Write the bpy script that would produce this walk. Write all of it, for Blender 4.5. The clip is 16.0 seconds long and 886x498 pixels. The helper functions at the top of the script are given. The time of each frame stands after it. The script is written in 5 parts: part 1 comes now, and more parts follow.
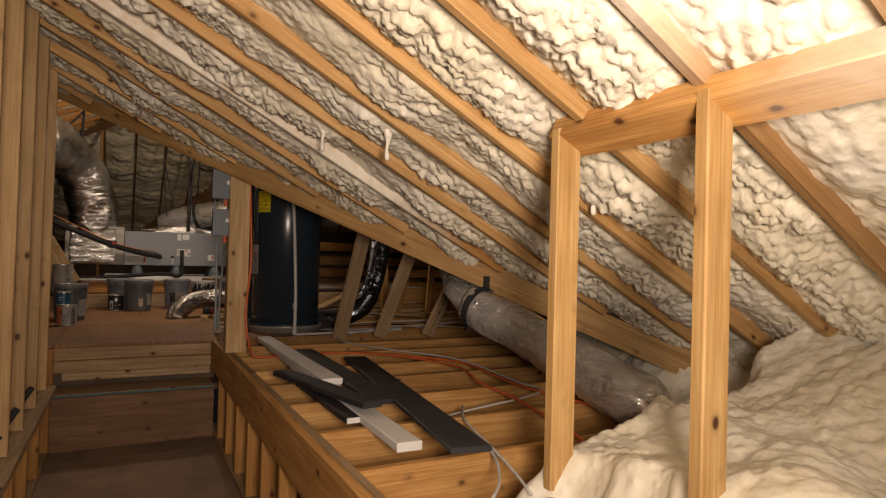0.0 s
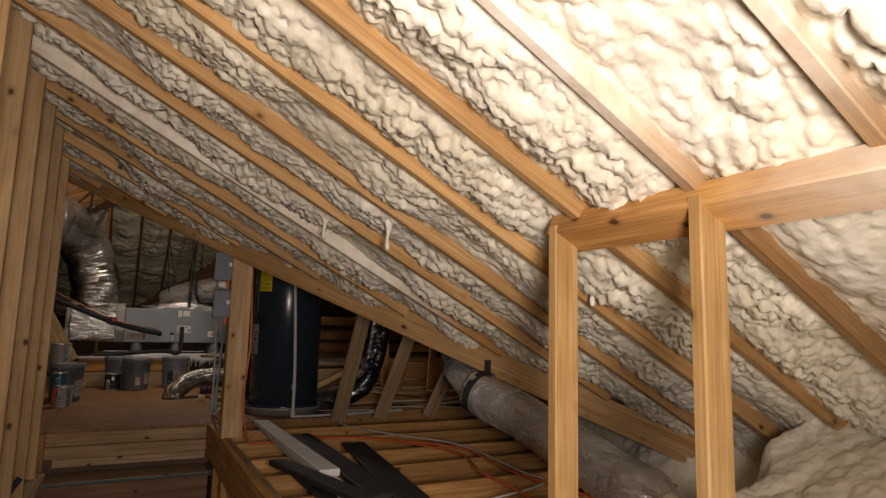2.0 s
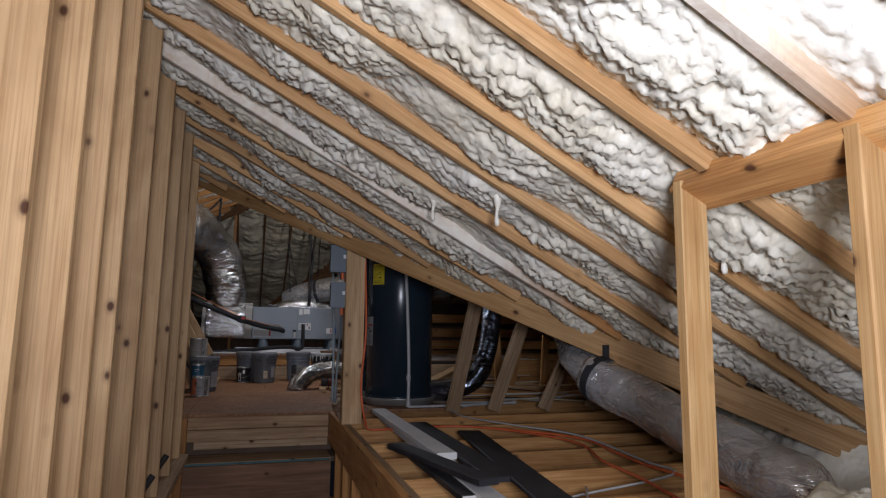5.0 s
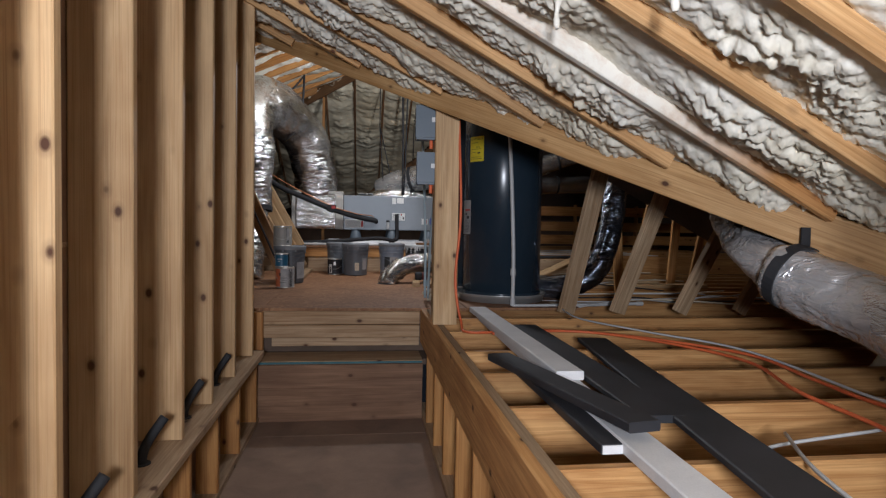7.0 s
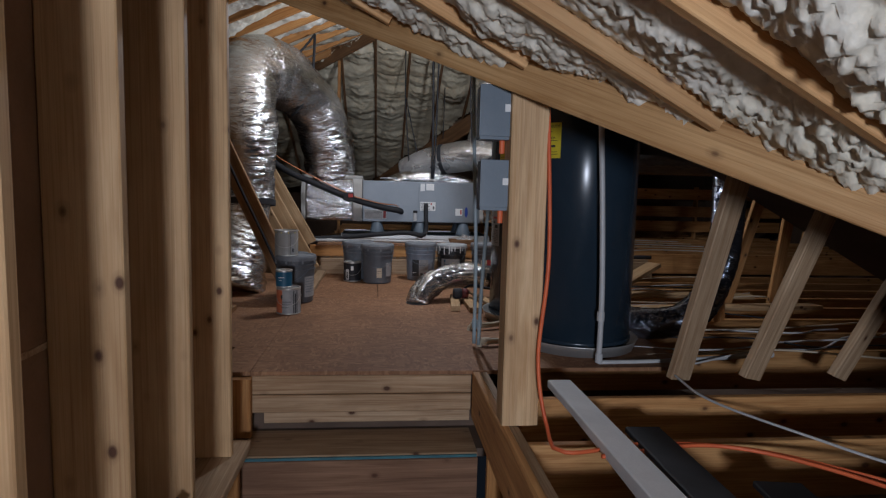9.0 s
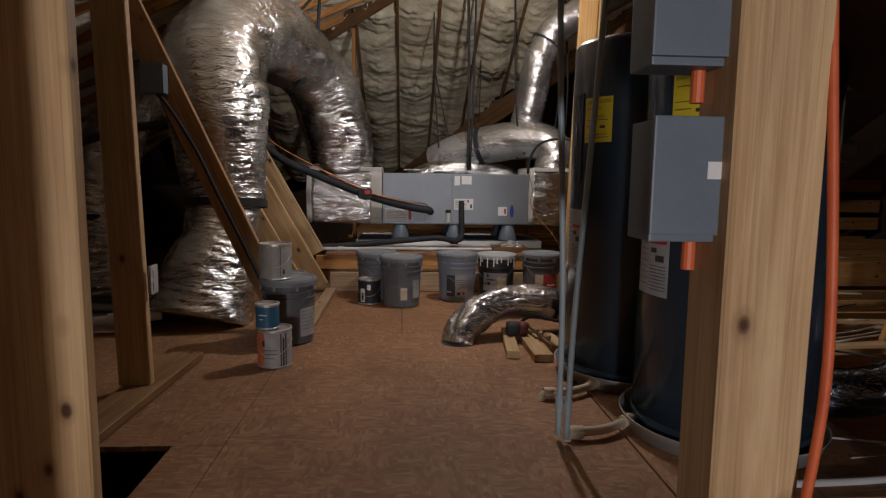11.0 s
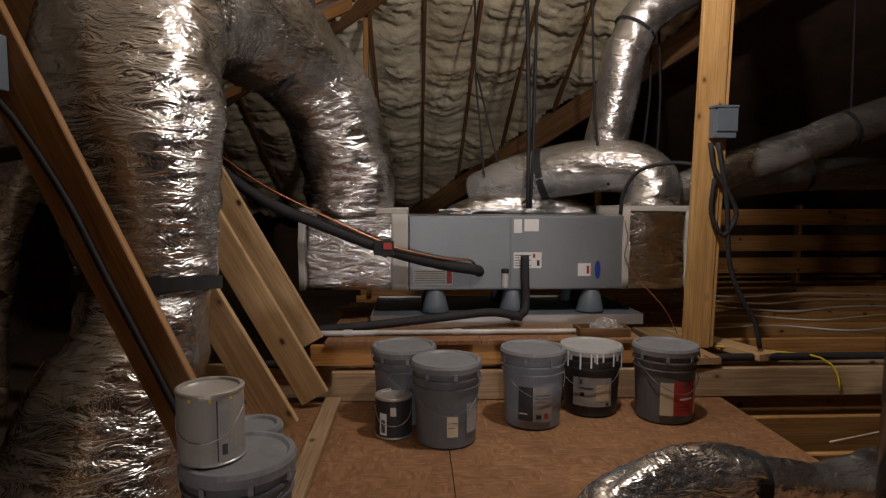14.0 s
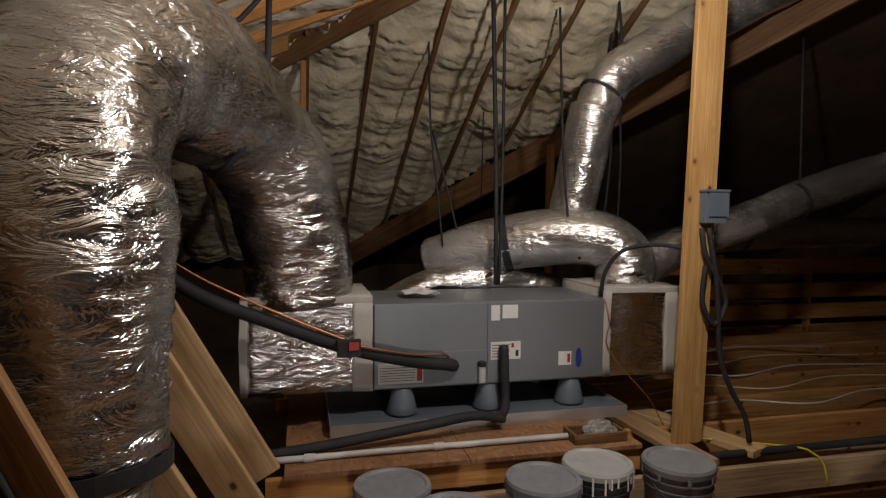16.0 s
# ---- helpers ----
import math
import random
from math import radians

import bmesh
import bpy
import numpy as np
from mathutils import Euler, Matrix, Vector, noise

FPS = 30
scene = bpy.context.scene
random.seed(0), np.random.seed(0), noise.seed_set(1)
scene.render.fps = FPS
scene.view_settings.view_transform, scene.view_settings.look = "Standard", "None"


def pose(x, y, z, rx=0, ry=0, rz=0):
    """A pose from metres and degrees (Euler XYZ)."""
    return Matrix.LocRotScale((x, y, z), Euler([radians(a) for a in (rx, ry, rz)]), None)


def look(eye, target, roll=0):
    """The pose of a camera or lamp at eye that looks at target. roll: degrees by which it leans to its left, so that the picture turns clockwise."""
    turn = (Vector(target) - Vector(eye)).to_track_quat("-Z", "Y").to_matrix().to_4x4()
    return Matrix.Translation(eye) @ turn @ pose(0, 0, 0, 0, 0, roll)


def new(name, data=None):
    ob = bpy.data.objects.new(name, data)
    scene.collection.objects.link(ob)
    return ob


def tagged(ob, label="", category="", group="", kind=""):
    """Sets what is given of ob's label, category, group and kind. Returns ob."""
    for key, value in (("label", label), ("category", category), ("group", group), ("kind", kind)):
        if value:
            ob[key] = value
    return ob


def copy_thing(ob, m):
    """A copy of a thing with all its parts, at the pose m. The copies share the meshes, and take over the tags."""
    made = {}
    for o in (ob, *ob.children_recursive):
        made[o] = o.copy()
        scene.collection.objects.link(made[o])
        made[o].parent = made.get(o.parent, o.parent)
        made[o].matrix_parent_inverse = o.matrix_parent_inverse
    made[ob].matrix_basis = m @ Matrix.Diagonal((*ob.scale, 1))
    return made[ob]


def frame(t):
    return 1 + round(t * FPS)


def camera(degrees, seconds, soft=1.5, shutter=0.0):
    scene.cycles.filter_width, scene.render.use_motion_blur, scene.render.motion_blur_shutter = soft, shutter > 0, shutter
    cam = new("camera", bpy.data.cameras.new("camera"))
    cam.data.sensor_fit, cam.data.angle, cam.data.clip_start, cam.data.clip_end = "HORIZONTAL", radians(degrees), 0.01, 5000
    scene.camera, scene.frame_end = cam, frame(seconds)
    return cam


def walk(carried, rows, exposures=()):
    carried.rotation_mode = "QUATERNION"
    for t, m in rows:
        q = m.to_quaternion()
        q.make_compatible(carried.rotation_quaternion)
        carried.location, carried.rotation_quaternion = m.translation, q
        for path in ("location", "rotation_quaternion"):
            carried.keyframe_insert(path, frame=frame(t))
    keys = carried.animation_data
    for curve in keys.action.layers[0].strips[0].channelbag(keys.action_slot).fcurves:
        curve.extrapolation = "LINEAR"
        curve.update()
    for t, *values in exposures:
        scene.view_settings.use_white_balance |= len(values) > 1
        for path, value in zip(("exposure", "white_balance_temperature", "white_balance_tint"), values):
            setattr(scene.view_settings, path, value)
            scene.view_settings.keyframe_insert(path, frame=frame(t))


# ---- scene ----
cam = camera(73.2, 16.0, soft=1.25)
PATH = [
    (0, (0.042, 0.905, 1.442), (0.977, 2.672, 1.475), 1.6),
    (0.5, (0.042, 0.899, 1.459), (0.981, 2.662, 1.554), 1.7),
    (1, (0.036, 0.878, 1.49), (0.977, 2.635, 1.651), 1.6),
    (1.5, (0.044, 0.877, 1.515), (0.977, 2.632, 1.74), 1.6),
    (2, (0.042, 0.887, 1.526), (0.957, 2.645, 1.791), 1.5),
    (2.5, (0.031, 0.882, 1.534), (0.916, 2.649, 1.835), 1.5),
    (3, (0.03, 0.881, 1.54), (0.875, 2.663, 1.869), 1.4),
    (3.2, (0.019, 0.875, 1.533), (0.851, 2.662, 1.874), 1.5),
    (5.3, (0.075, 0.995, 1.411), (0.606, 2.91, 1.636), 0.9),
    (5.5, (0.091, 1.025, 1.404), (0.587, 2.954, 1.581), 1.1),
    (6, (0.17, 1.215, 1.355), (0.582, 3.171, 1.416), 1.1),
    (6.5, (0.192, 1.52, 1.345), (0.563, 3.485, 1.312), 1.1),
    (7, (0.264, 1.892, 1.32), (0.532, 3.873, 1.241), 1.1),
    (7.5, (0.243, 2.273, 1.322), (0.479, 4.254, 1.189), 1.4),
    (8, (0.227, 2.619, 1.471), (0.439, 4.6, 1.288), 1.6),
    (8.5, (0.221, 2.945, 1.519), (0.429, 4.924, 1.314), 1.7),
    (9, (0.203, 3.221, 1.652), (0.415, 5.199, 1.444), 1.5),
    (9.5, (0.169, 3.51, 1.693), (0.363, 5.489, 1.479), 1.6),
    (9.7, (0.156, 3.645, 1.718), (0.341, 5.625, 1.501), 1.6),
    (11.8, (0.225, 5.139, 1.625), (0.337, 7.121, 1.384), 0.6),
    (12, (0.204, 5.269, 1.623), (0.322, 7.251, 1.385), 0.9),
    (12.5, (0.144, 5.553, 1.618), (0.256, 7.535, 1.38), 1.0),
    (13, (0.077, 5.791, 1.635), (0.169, 7.775, 1.395), 0.6),
    (13.5, (0.045, 6.152, 1.626), (0.131, 8.14, 1.426), 0.3),
    (14, (0.05, 6.33, 1.796), (0.14, 8.322, 1.633), 0.1),
    (14.5, (0.042, 6.444, 1.858), (0.129, 8.437, 1.721), -0.2),
    (15, (-0.163, 6.642, 2.081), (-0.023, 8.634, 1.971), 0.2),
    (15.5, (-0.262, 6.789, 2.122), (-0.076, 8.776, 2.004), 0.1),
    (16, (-0.369, 6.887, 2.184), (0.097, 8.828, 2.064), 0.6),
]
walk(cam, [(t, look(eye, target, roll)) for t, eye, target, roll in PATH],
     exposures=[(0, -0.5, 8300, 20), (1.5, -0.8, 7500, 18), (3.2, -1.1, 7000, 17), (5.3, -0.5, 5400, 13), (6.0, 0.1, 5500, 11), (7.0, 0.3, 5500, 11), (8.5, 0.15, 5300, 12), (9.7, 0.0, 5250, 12), (11.8, -0.03, 6500, 18), (16, -0.2, 6500, 16)])

# ---- light ----
world = bpy.data.worlds.new("attic_dark")
scene.world = world
world.use_nodes = True
world.node_tree.nodes["Background"].inputs[0].default_value = (0.75, 0.85, 1.0, 1)
world.node_tree.nodes["Background"].inputs[1].default_value = 0.006


def bulb(name, at, watts, colour, radius=0.06):
    data = bpy.data.lights.new(name, "POINT")
    data.energy, data.color, data.shadow_soft_size = watts, colour, radius
    ob = new(name, data)
    ob.location = at
    return ob


# added unseen spot, a fixed stand-in for light carried near the camera
beam = bpy.data.lights.new("hall_light_standin", "SPOT")
beam.energy, beam.color, beam.shadow_soft_size = 420, (1.0, 0.95, 0.90), 0.22
beam.spot_size, beam.spot_blend = radians(122), 1.0
new("hall_light_standin", beam).matrix_world = look((0.12, 0.52, 1.50), (1.02, 3.4, 2.36))
bulb("bulb_platform", (0.86, 8.54, 3.10), 82, (1.0, 0.94, 0.86), 0.04)

# ---- materials ----
class Nodes:
    """A node material under way: add nodes and link them by name."""

    def __init__(self, name):
        self.mat = bpy.data.materials.new(name)
        self.mat.use_nodes = True
        self.tree = self.mat.node_tree
        self.bsdf = self.tree.nodes["Principled BSDF"]

    def add(self, kind, **values):
        node = self.tree.nodes.new(kind)
        for key, value in values.items():
            if key in ("noise_dimensions", "feature", "operation", "data_type", "blend_type", "distance", "wave_type", "bands_direction"):
                setattr(node, key, value)
            else:
                node.inputs[key.replace("_", " ")].default_value = value
        return node

    def link(self, a, out, b, into):
        self.tree.links.new(a.outputs[out], b.inputs[into])

    def coords(self, scale=(1, 1, 1), source="Object"):
        tc, mp = self.add("ShaderNodeTexCoord"), self.add("ShaderNodeMapping")
        mp.inputs["Scale"].default_value = scale
        self.link(tc, source, mp, "Vector")
        return mp

    def noise(self, scale, where, detail=4.0, rough=0.55, distort=0.0):
        n = self.add("ShaderNodeTexNoise", Scale=scale, Detail=detail, Roughness=rough, Distortion=distort)
        if where:
            self.link(where, 0, n, "Vector")
        return n

    def ramp(self, src, out, stops):
        r = self.add("ShaderNodeValToRGB")
        while len(r.color_ramp.elements) < len(stops):
            r.color_ramp.elements.new(0.5)
        for e, (p, c) in zip(r.color_ramp.elements, stops):
            e.position, e.color = p, (*c, 1) if len(c) == 3 else c
        self.link(src, out, r, 0)
        return r

    def mix(self, a, b, fac, mode="MIX"):
        m = self.tree.nodes.new("ShaderNodeMix")
        m.data_type, m.blend_type = "RGBA", mode
        if isinstance(fac, (int, float)):
            m.inputs[0].default_value = fac
        else:
            self.tree.links.new(fac, m.inputs[0])
        for k, v in ((6, a), (7, b)):
            if isinstance(v, tuple):
                m.inputs[k].default_value = (*v, 1)
            else:
                self.tree.links.new(v, m.inputs[k])
        return m.outputs[2]

    def finish(self, colour, rough=0.6, metal=0.0, bump=None, strength=0.3, dist=0.01, spec=0.5):
        b = self.bsdf
        if isinstance(colour, tuple):
            b.inputs["Base Color"].default_value = (*colour, 1)
        else:
            self.tree.links.new(colour, b.inputs["Base Color"])
        if isinstance(rough, (int, float)):
            b.inputs["Roughness"].default_value = rough
        else:
            self.tree.links.new(rough, b.inputs["Roughness"])
        b.inputs["Metallic"].default_value = metal
        b.inputs["Specular IOR Level"].default_value = spec
        if bump is not None:
            bp = self.add("ShaderNodeBump", Strength=strength, Distance=dist)
            self.tree.links.new(bump, bp.inputs["Height"])
            self.tree.links.new(bp.outputs[0], b.inputs["Normal"])
        return self.mat


def wood(name, light, dark, knot=(0.085, 0.035, 0.015), rough=0.62, knots=True, dirt=0.25, spray=None):
    """Sawn timber, grain along the board's own X."""
    n = Nodes(name)
    tc = n.add("ShaderNodeTexCoord")
    info = n.add("ShaderNodeObjectInfo")
    shift = n.add("ShaderNodeVectorMath", operation="SCALE")
    n.link(info, "Random", shift, "Scale")
    shift.inputs[0].default_value = (37.0, 11.0, 23.0)
    place = n.add("ShaderNodeVectorMath", operation="ADD")
    n.link(tc, "Object", place, 0)
    n.link(shift, 0, place, 1)
    grain_at = n.add("ShaderNodeMapping")
    grain_at.inputs["Scale"].default_value = (1.1, 26, 26)
    n.link(place, 0, grain_at, "Vector")
    grain = n.noise(1.6, grain_at, 6, 0.6, 1.2)
    wide_at = n.add("ShaderNodeMapping")
    wide_at.inputs["Scale"].default_value = (0.7, 5, 5)
    n.link(place, 0, wide_at, "Vector")
    wide = n.noise(1.3, wide_at, 3, 0.5, 2.0)
    fine = n.noise(60, grain_at, 2)
    ramp = n.ramp(grain, 0, [(0.33, dark), (0.48, tuple((a + b) / 2 for a, b in zip(light, dark))), (0.62, light)])
    wramp = n.ramp(wide, 0, [(0.3, tuple(c * 0.72 for c in light)), (0.7, (1.0, 0.97, 0.92))])
    col = n.mix(ramp.outputs[0], wramp.outputs[0], 0.45, "MULTIPLY")
    line_at = n.add("ShaderNodeMapping")
    line_at.inputs["Scale"].default_value = (0.9, 110, 110)
    n.link(place, 0, line_at, "Vector")
    lines = n.ramp(n.noise(1.4, line_at, 3, 0.6, 0.6), 0, [(0.34, (0.62, 0.55, 0.48)), (0.52, (1, 1, 1))])
    col = n.mix(col, lines.outputs[0], 0.55, "MULTIPLY")
    if knots:
        knot_at = n.add("ShaderNodeMapping")
        knot_at.inputs["Scale"].default_value = (6.0, 9.0, 9.0)
        n.link(place, 0, knot_at, "Vector")
        v = n.add("ShaderNodeTexVoronoi", Scale=1.0)
        n.link(knot_at, 0, v, "Vector")
        kr = n.ramp(v, "Distance", [(0.07, (1, 1, 1)), (0.105, (0.6, 0.6, 0.6)), (0.125, (0.28, 0.28, 0.28)), (0.22, (0, 0, 0))])
        sep = n.add("ShaderNodeSeparateColor")
        n.link(v, "Color", sep, 0)
        some = n.ramp(sep, 0, [(0.16, (0, 0, 0)), (0.19, (1, 1, 1))])
        where = n.mix(kr.outputs[0], some.outputs[0], 1.0, "MULTIPLY")
        col = n.mix(col, knot, where)
    blot = n.noise(2.2, place, 4, 0.6)
    br = n.ramp(blot, 0, [(0.42, (1, 1, 1)), (0.75, (0.62, 0.58, 0.54))])
    col = n.mix(col, br.outputs[0], dirt, "MULTIPLY")
    hsv = n.add("ShaderNodeHueSaturation")
    n.tree.links.new(col, hsv.inputs["Color"])
    val = n.add("ShaderNodeMapRange", To_Min=0.78, To_Max=1.14)
    n.link(info, "Random", val, 0)
    n.link(val, 0, hsv, "Value")
    out = hsv.outputs[0]
    if spray:
        run = n.add("ShaderNodeSeparateXYZ")
        n.link(tc, "Object", run, 0)
        fade = n.add("ShaderNodeMapRange")
        for k, v in ((1, spray[0]), (2, spray[1]), (3, 1.0), (4, 0.0)):
            fade.inputs[k].default_value = v
        n.link(run, 0, fade, 0)
        patchy = n.ramp(n.noise(7, place, 5, 0.7, 0.5), 0, [(0.3, (0.5, 0.5, 0.5)), (0.6, (1, 1, 1))])
        where = n.mix(patchy.outputs[0], fade.outputs[0], 1.0, "MULTIPLY")
        out = n.mix(out, (0.84, 0.80, 0.70), where)
    bump = n.mix(grain.outputs[0], fine.outputs[0], 0.4)
    return n.finish(out, rough, bump=bump, strength=0.25, dist=0.004, spec=0.3)


def spotted(name, stops, scale, rough, bump=0.2, dist=0.004, fine=40, source="Object", spec=0.4, metal=0.0, second=0.25):
    """A surface with stains at one scale and grain at another."""
    n = Nodes(name)
    at = n.coords(source=source)
    big, small = n.noise(scale, at, 5, 0.6, 0.4), n.noise(scale * fine, at, 3)
    col = n.ramp(big, 0, stops)
    g = n.ramp(small, 0, [(0.3, (0.7, 0.7, 0.7)), (0.7, (1.0, 1.0, 1.0))])
    out = n.mix(col.outputs[0], g.outputs[0], second, "MULTIPLY")
    return n.finish(out, rough, metal, small.outputs[0], bump, dist, spec)


def foam_mat(name, cream, deep):
    n = Nodes(name)
    at = n.coords()
    big, mid = n.noise(1.3, at, 3), n.noise(14, at, 4, 0.6)
    fine = n.noise(90, at, 3)
    base = n.ramp(big, 0, [(0.35, deep), (0.62, cream)])
    tint = n.ramp(mid, 0, [(0.35, (0.86, 0.83, 0.76)), (0.6, (1, 1, 1))])
    col = n.mix(base.outputs[0], tint.outputs[0], 0.7, "MULTIPLY")
    beads = n.add("ShaderNodeTexVoronoi", Scale=34.0, feature="SMOOTH_F1")
    n.link(at, 0, beads, "Vector")
    flip = n.ramp(beads, "Distance", [(0.05, (1, 1, 1)), (0.75, (0, 0, 0))])
    h = n.mix(n.mix(mid.outputs[0], fine.outputs[0], 0.2), flip.outputs[0], 0.45)
    return n.finish(col, 0.5, bump=h, strength=0.6, dist=0.014, spec=0.45)


def foil_mat(name, tint=(0.74, 0.73, 0.71), rough=0.17, crumple=1.0, dusty=0.25, film=(0.26, 0.24, 0.22), metal=1.0):
    """Crinkled foil jacket: long folds, sharp creases, and patches of grey dust."""
    n = Nodes(name)
    at = n.coords((1, 1, 1))
    slant = n.coords((1, 1, 1))
    slant.inputs["Rotation"].default_value = (0.4, 0.3, 0.2)
    slant.inputs["Scale"].default_value = (3.2, 3.2, 9.0)
    wide = n.noise(3.2, at, 3, 0.55, 0.8)
    folds = n.noise(1.7, slant, 4, 0.6, 1.2)
    fr = n.ramp(folds, 0, [(0.30, (0, 0, 0)), (0.5, (1, 1, 1)), (0.70, (0, 0, 0))])
    creases = n.noise(9, at, 3, 0.6, 1.2)
    h = n.mix(n.mix(fr.outputs[0], creases.outputs[0], 0.45), wide.outputs[0], 0.2)
    dust = n.noise(1.7, at, 4, 0.6, 0.5)
    dr = n.ramp(dust, 0, [(0.48, (0, 0, 0)), (0.68, (dusty,) * 3)])
    r = n.mix((rough,) * 3, (0.5,) * 3, dr.outputs[0])
    c = n.ramp(wide, 0, [(0.3, tuple(v * 0.70 for v in tint)), (0.7, tint)])
    col = n.mix(c.outputs[0], film, dr.outputs[0])
    n.tree.links.new(n.ramp(dust, 0, [(0.48, (metal,) * 3), (0.70, (metal * (1 - dusty * 0.8),) * 3)]).outputs[0], n.bsdf.inputs["Metallic"])
    return n.finish(col, r, 1.0, h, 0.5 * crumple, 0.022)


def osb_mat(name):
    """Strand board: flakes at many angles, with foot traffic worn over them."""
    n = Nodes(name)
    at = n.coords((1, 1, 1))
    wobble = n.noise(6, at, 2)
    moved = n.mix(at.outputs[0], wobble.outputs[1], 0.02)
    tones = []
    for scale, turn in (((24, 85, 20), 0.5), ((80, 26, 20), 0.2)):
        mp = n.add("ShaderNodeMapping")
        mp.inputs["Scale"].default_value = scale
        mp.inputs["Rotation"].default_value = (0, 0, turn)
        n.tree.links.new(moved, mp.inputs["Vector"])
        v = n.add("ShaderNodeTexVoronoi", Scale=1.0)
        n.link(mp, 0, v, "Vector")
        tones.append(v)
    pick = n.ramp(n.noise(9, at, 2), 0, [(0.48, (0, 0, 0)), (0.52, (1, 1, 1))])
    flake = n.mix(tones[0].outputs["Color"], tones[1].outputs["Color"], pick.outputs[0])
    bw = n.add("ShaderNodeSeparateColor")
    n.tree.links.new(flake, bw.inputs[0])
    base = n.ramp(bw, 0, [(0.0, (0.24, 0.118, 0.055)), (0.45, (0.30, 0.152, 0.072)), (0.8, (0.34, 0.178, 0.086)), (1.0, (0.40, 0.225, 0.112))])
    wear = n.ramp(n.noise(1.6, at, 5, 0.65, 0.6), 0, [(0.35, (0.62, 0.58, 0.55)), (0.62, (1, 1, 1))])
    col = n.mix(base.outputs[0], wear.outputs[0], 0.75, "MULTIPLY")
    return n.finish(col, 0.7, bump=flake, strength=0.06, dist=0.002, spec=0.35)


STUD = wood("spruce_studs", (0.66, 0.46, 0.25), (0.58, 0.38, 0.19), dirt=0.45)
PINE = wood("pine_studs", (0.68, 0.49, 0.28), (0.54, 0.35, 0.17))
FIR = wood("fir_rafters", (0.64, 0.35, 0.12), (0.46, 0.22, 0.065), knots=True)
JOIST = wood("joist_timber", (0.66, 0.39, 0.155), (0.46, 0.235, 0.08), dirt=0.4)
WORN = wood("worn_boards", (0.60, 0.45, 0.29), (0.41, 0.27, 0.15), dirt=0.4)
SPRAYED = wood("foam_dusted_rafter", (0.58, 0.36, 0.17), (0.44, 0.24, 0.10), spray=(1.7, 2.2))
SPRAYED_LONG = wood("foam_coated_rafter", (0.60, 0.35, 0.14), (0.45, 0.23, 0.08), spray=(2.2, 2.8))
SPRAYED_PLATE = wood("foam_dusted_plate", (0.64, 0.37, 0.14), (0.47, 0.24, 0.08), spray=(0.75, 1.35))
POSTWOOD = wood("yellow_pine_post", (0.70, 0.45, 0.19), (0.56, 0.33, 0.12))
KNEE = wood("knee_wall_pine", (0.70, 0.47, 0.22), (0.54, 0.31, 0.11), dirt=0.5)
FOIL_DARK = foil_mat("dark_duct_jacket", (0.26, 0.28, 0.34), 0.16, 1.0, 0.2)
RISER = wood("brown_riser", (0.34, 0.20, 0.12), (0.24, 0.135, 0.075), dirt=0.5)
# brown of the floor plank; on the front brace it paints in shade
BROWN = wood("brown_plank_shaded_brace", (0.44, 0.26, 0.12), (0.30, 0.16, 0.065), dirt=0.5)
RAFTER = wood("dusted_rafters", (0.68, 0.44, 0.21), (0.53, 0.31, 0.125), dirt=0.35)
FASCIA = wood("stained_boards", (0.60, 0.43, 0.26), (0.40, 0.25, 0.13), dirt=0.6)
BEAM = wood("valley_beam_timber", (0.68, 0.44, 0.20), (0.50, 0.29, 0.11), dirt=0.35)
BRASS = spotted("dull_brass", [(0.3, (0.26, 0.19, 0.11)), (0.7, (0.40, 0.31, 0.19))], 9, 0.4, 0.1, 0.001, metal=0.7)
# timber with the shade of the far roof put into its colour
SHADE_WOOD = wood("shaded_timber", (0.30, 0.17, 0.08), (0.17, 0.09, 0.04), knots=False)
FOAM = foam_mat("spray_foam", (0.84, 0.81, 0.72), (0.78, 0.73, 0.59))
FOAM_OLD = foam_mat("spray_foam_back", (0.74, 0.68, 0.52), (0.62, 0.54, 0.38))
FOIL = foil_mat("foil_jacket")
FOIL_DULL = foil_mat("foil_jacket_dusty", (0.70, 0.69, 0.68), 0.2, 0.7, 0.7, (0.36, 0.34, 0.32), 0.88)
FOIL_GREY = foil_mat("grey_duct_jacket", (0.78, 0.77, 0.77), 0.18, 1.3, 0.45, (0.50, 0.48, 0.47), 0.75)
FOIL_CLEAN = foil_mat("clean_foil_jacket", (0.84, 0.83, 0.82), 0.16, 1.1, 0.25, (0.60, 0.58, 0.55), 0.95)
TAPE = spotted("grey_mastic", [(0.3, (0.42, 0.40, 0.36)), (0.7, (0.55, 0.53, 0.49))], 3, 0.75)
OSB = osb_mat("osb_sheet")
PLY = spotted("walkway_plywood", [(0.3, (0.20, 0.13, 0.09)), (0.7, (0.33, 0.22, 0.15))], 3, 0.78, 0.1, 0.003, 30)
SHEATH = spotted("wall_sheathing", [(0.3, (0.20, 0.115, 0.065)), (0.7, (0.30, 0.18, 0.11))], 2.5, 0.85)
# boarding of the unlit parts, its darkness painted into the base colour
DECK = spotted("roof_deck_shaded", [(0.3, (0.07, 0.045, 0.03)), (0.7, (0.13, 0.08, 0.05))], 2.5, 0.9)
# board backs in gaps; the shade there is put into this dark colour
DRYWALL_SHADED = spotted("drywall_shaded", [(0.3, (0.10, 0.07, 0.05)), (0.7, (0.16, 0.11, 0.08))], 4, 0.9)
STEEL = spotted("grey_cabinet_paint", [(0.3, (0.20, 0.22, 0.24)), (0.7, (0.25, 0.27, 0.29))], 2, 0.42, 0.03, 0.001, 60, metal=0.35)
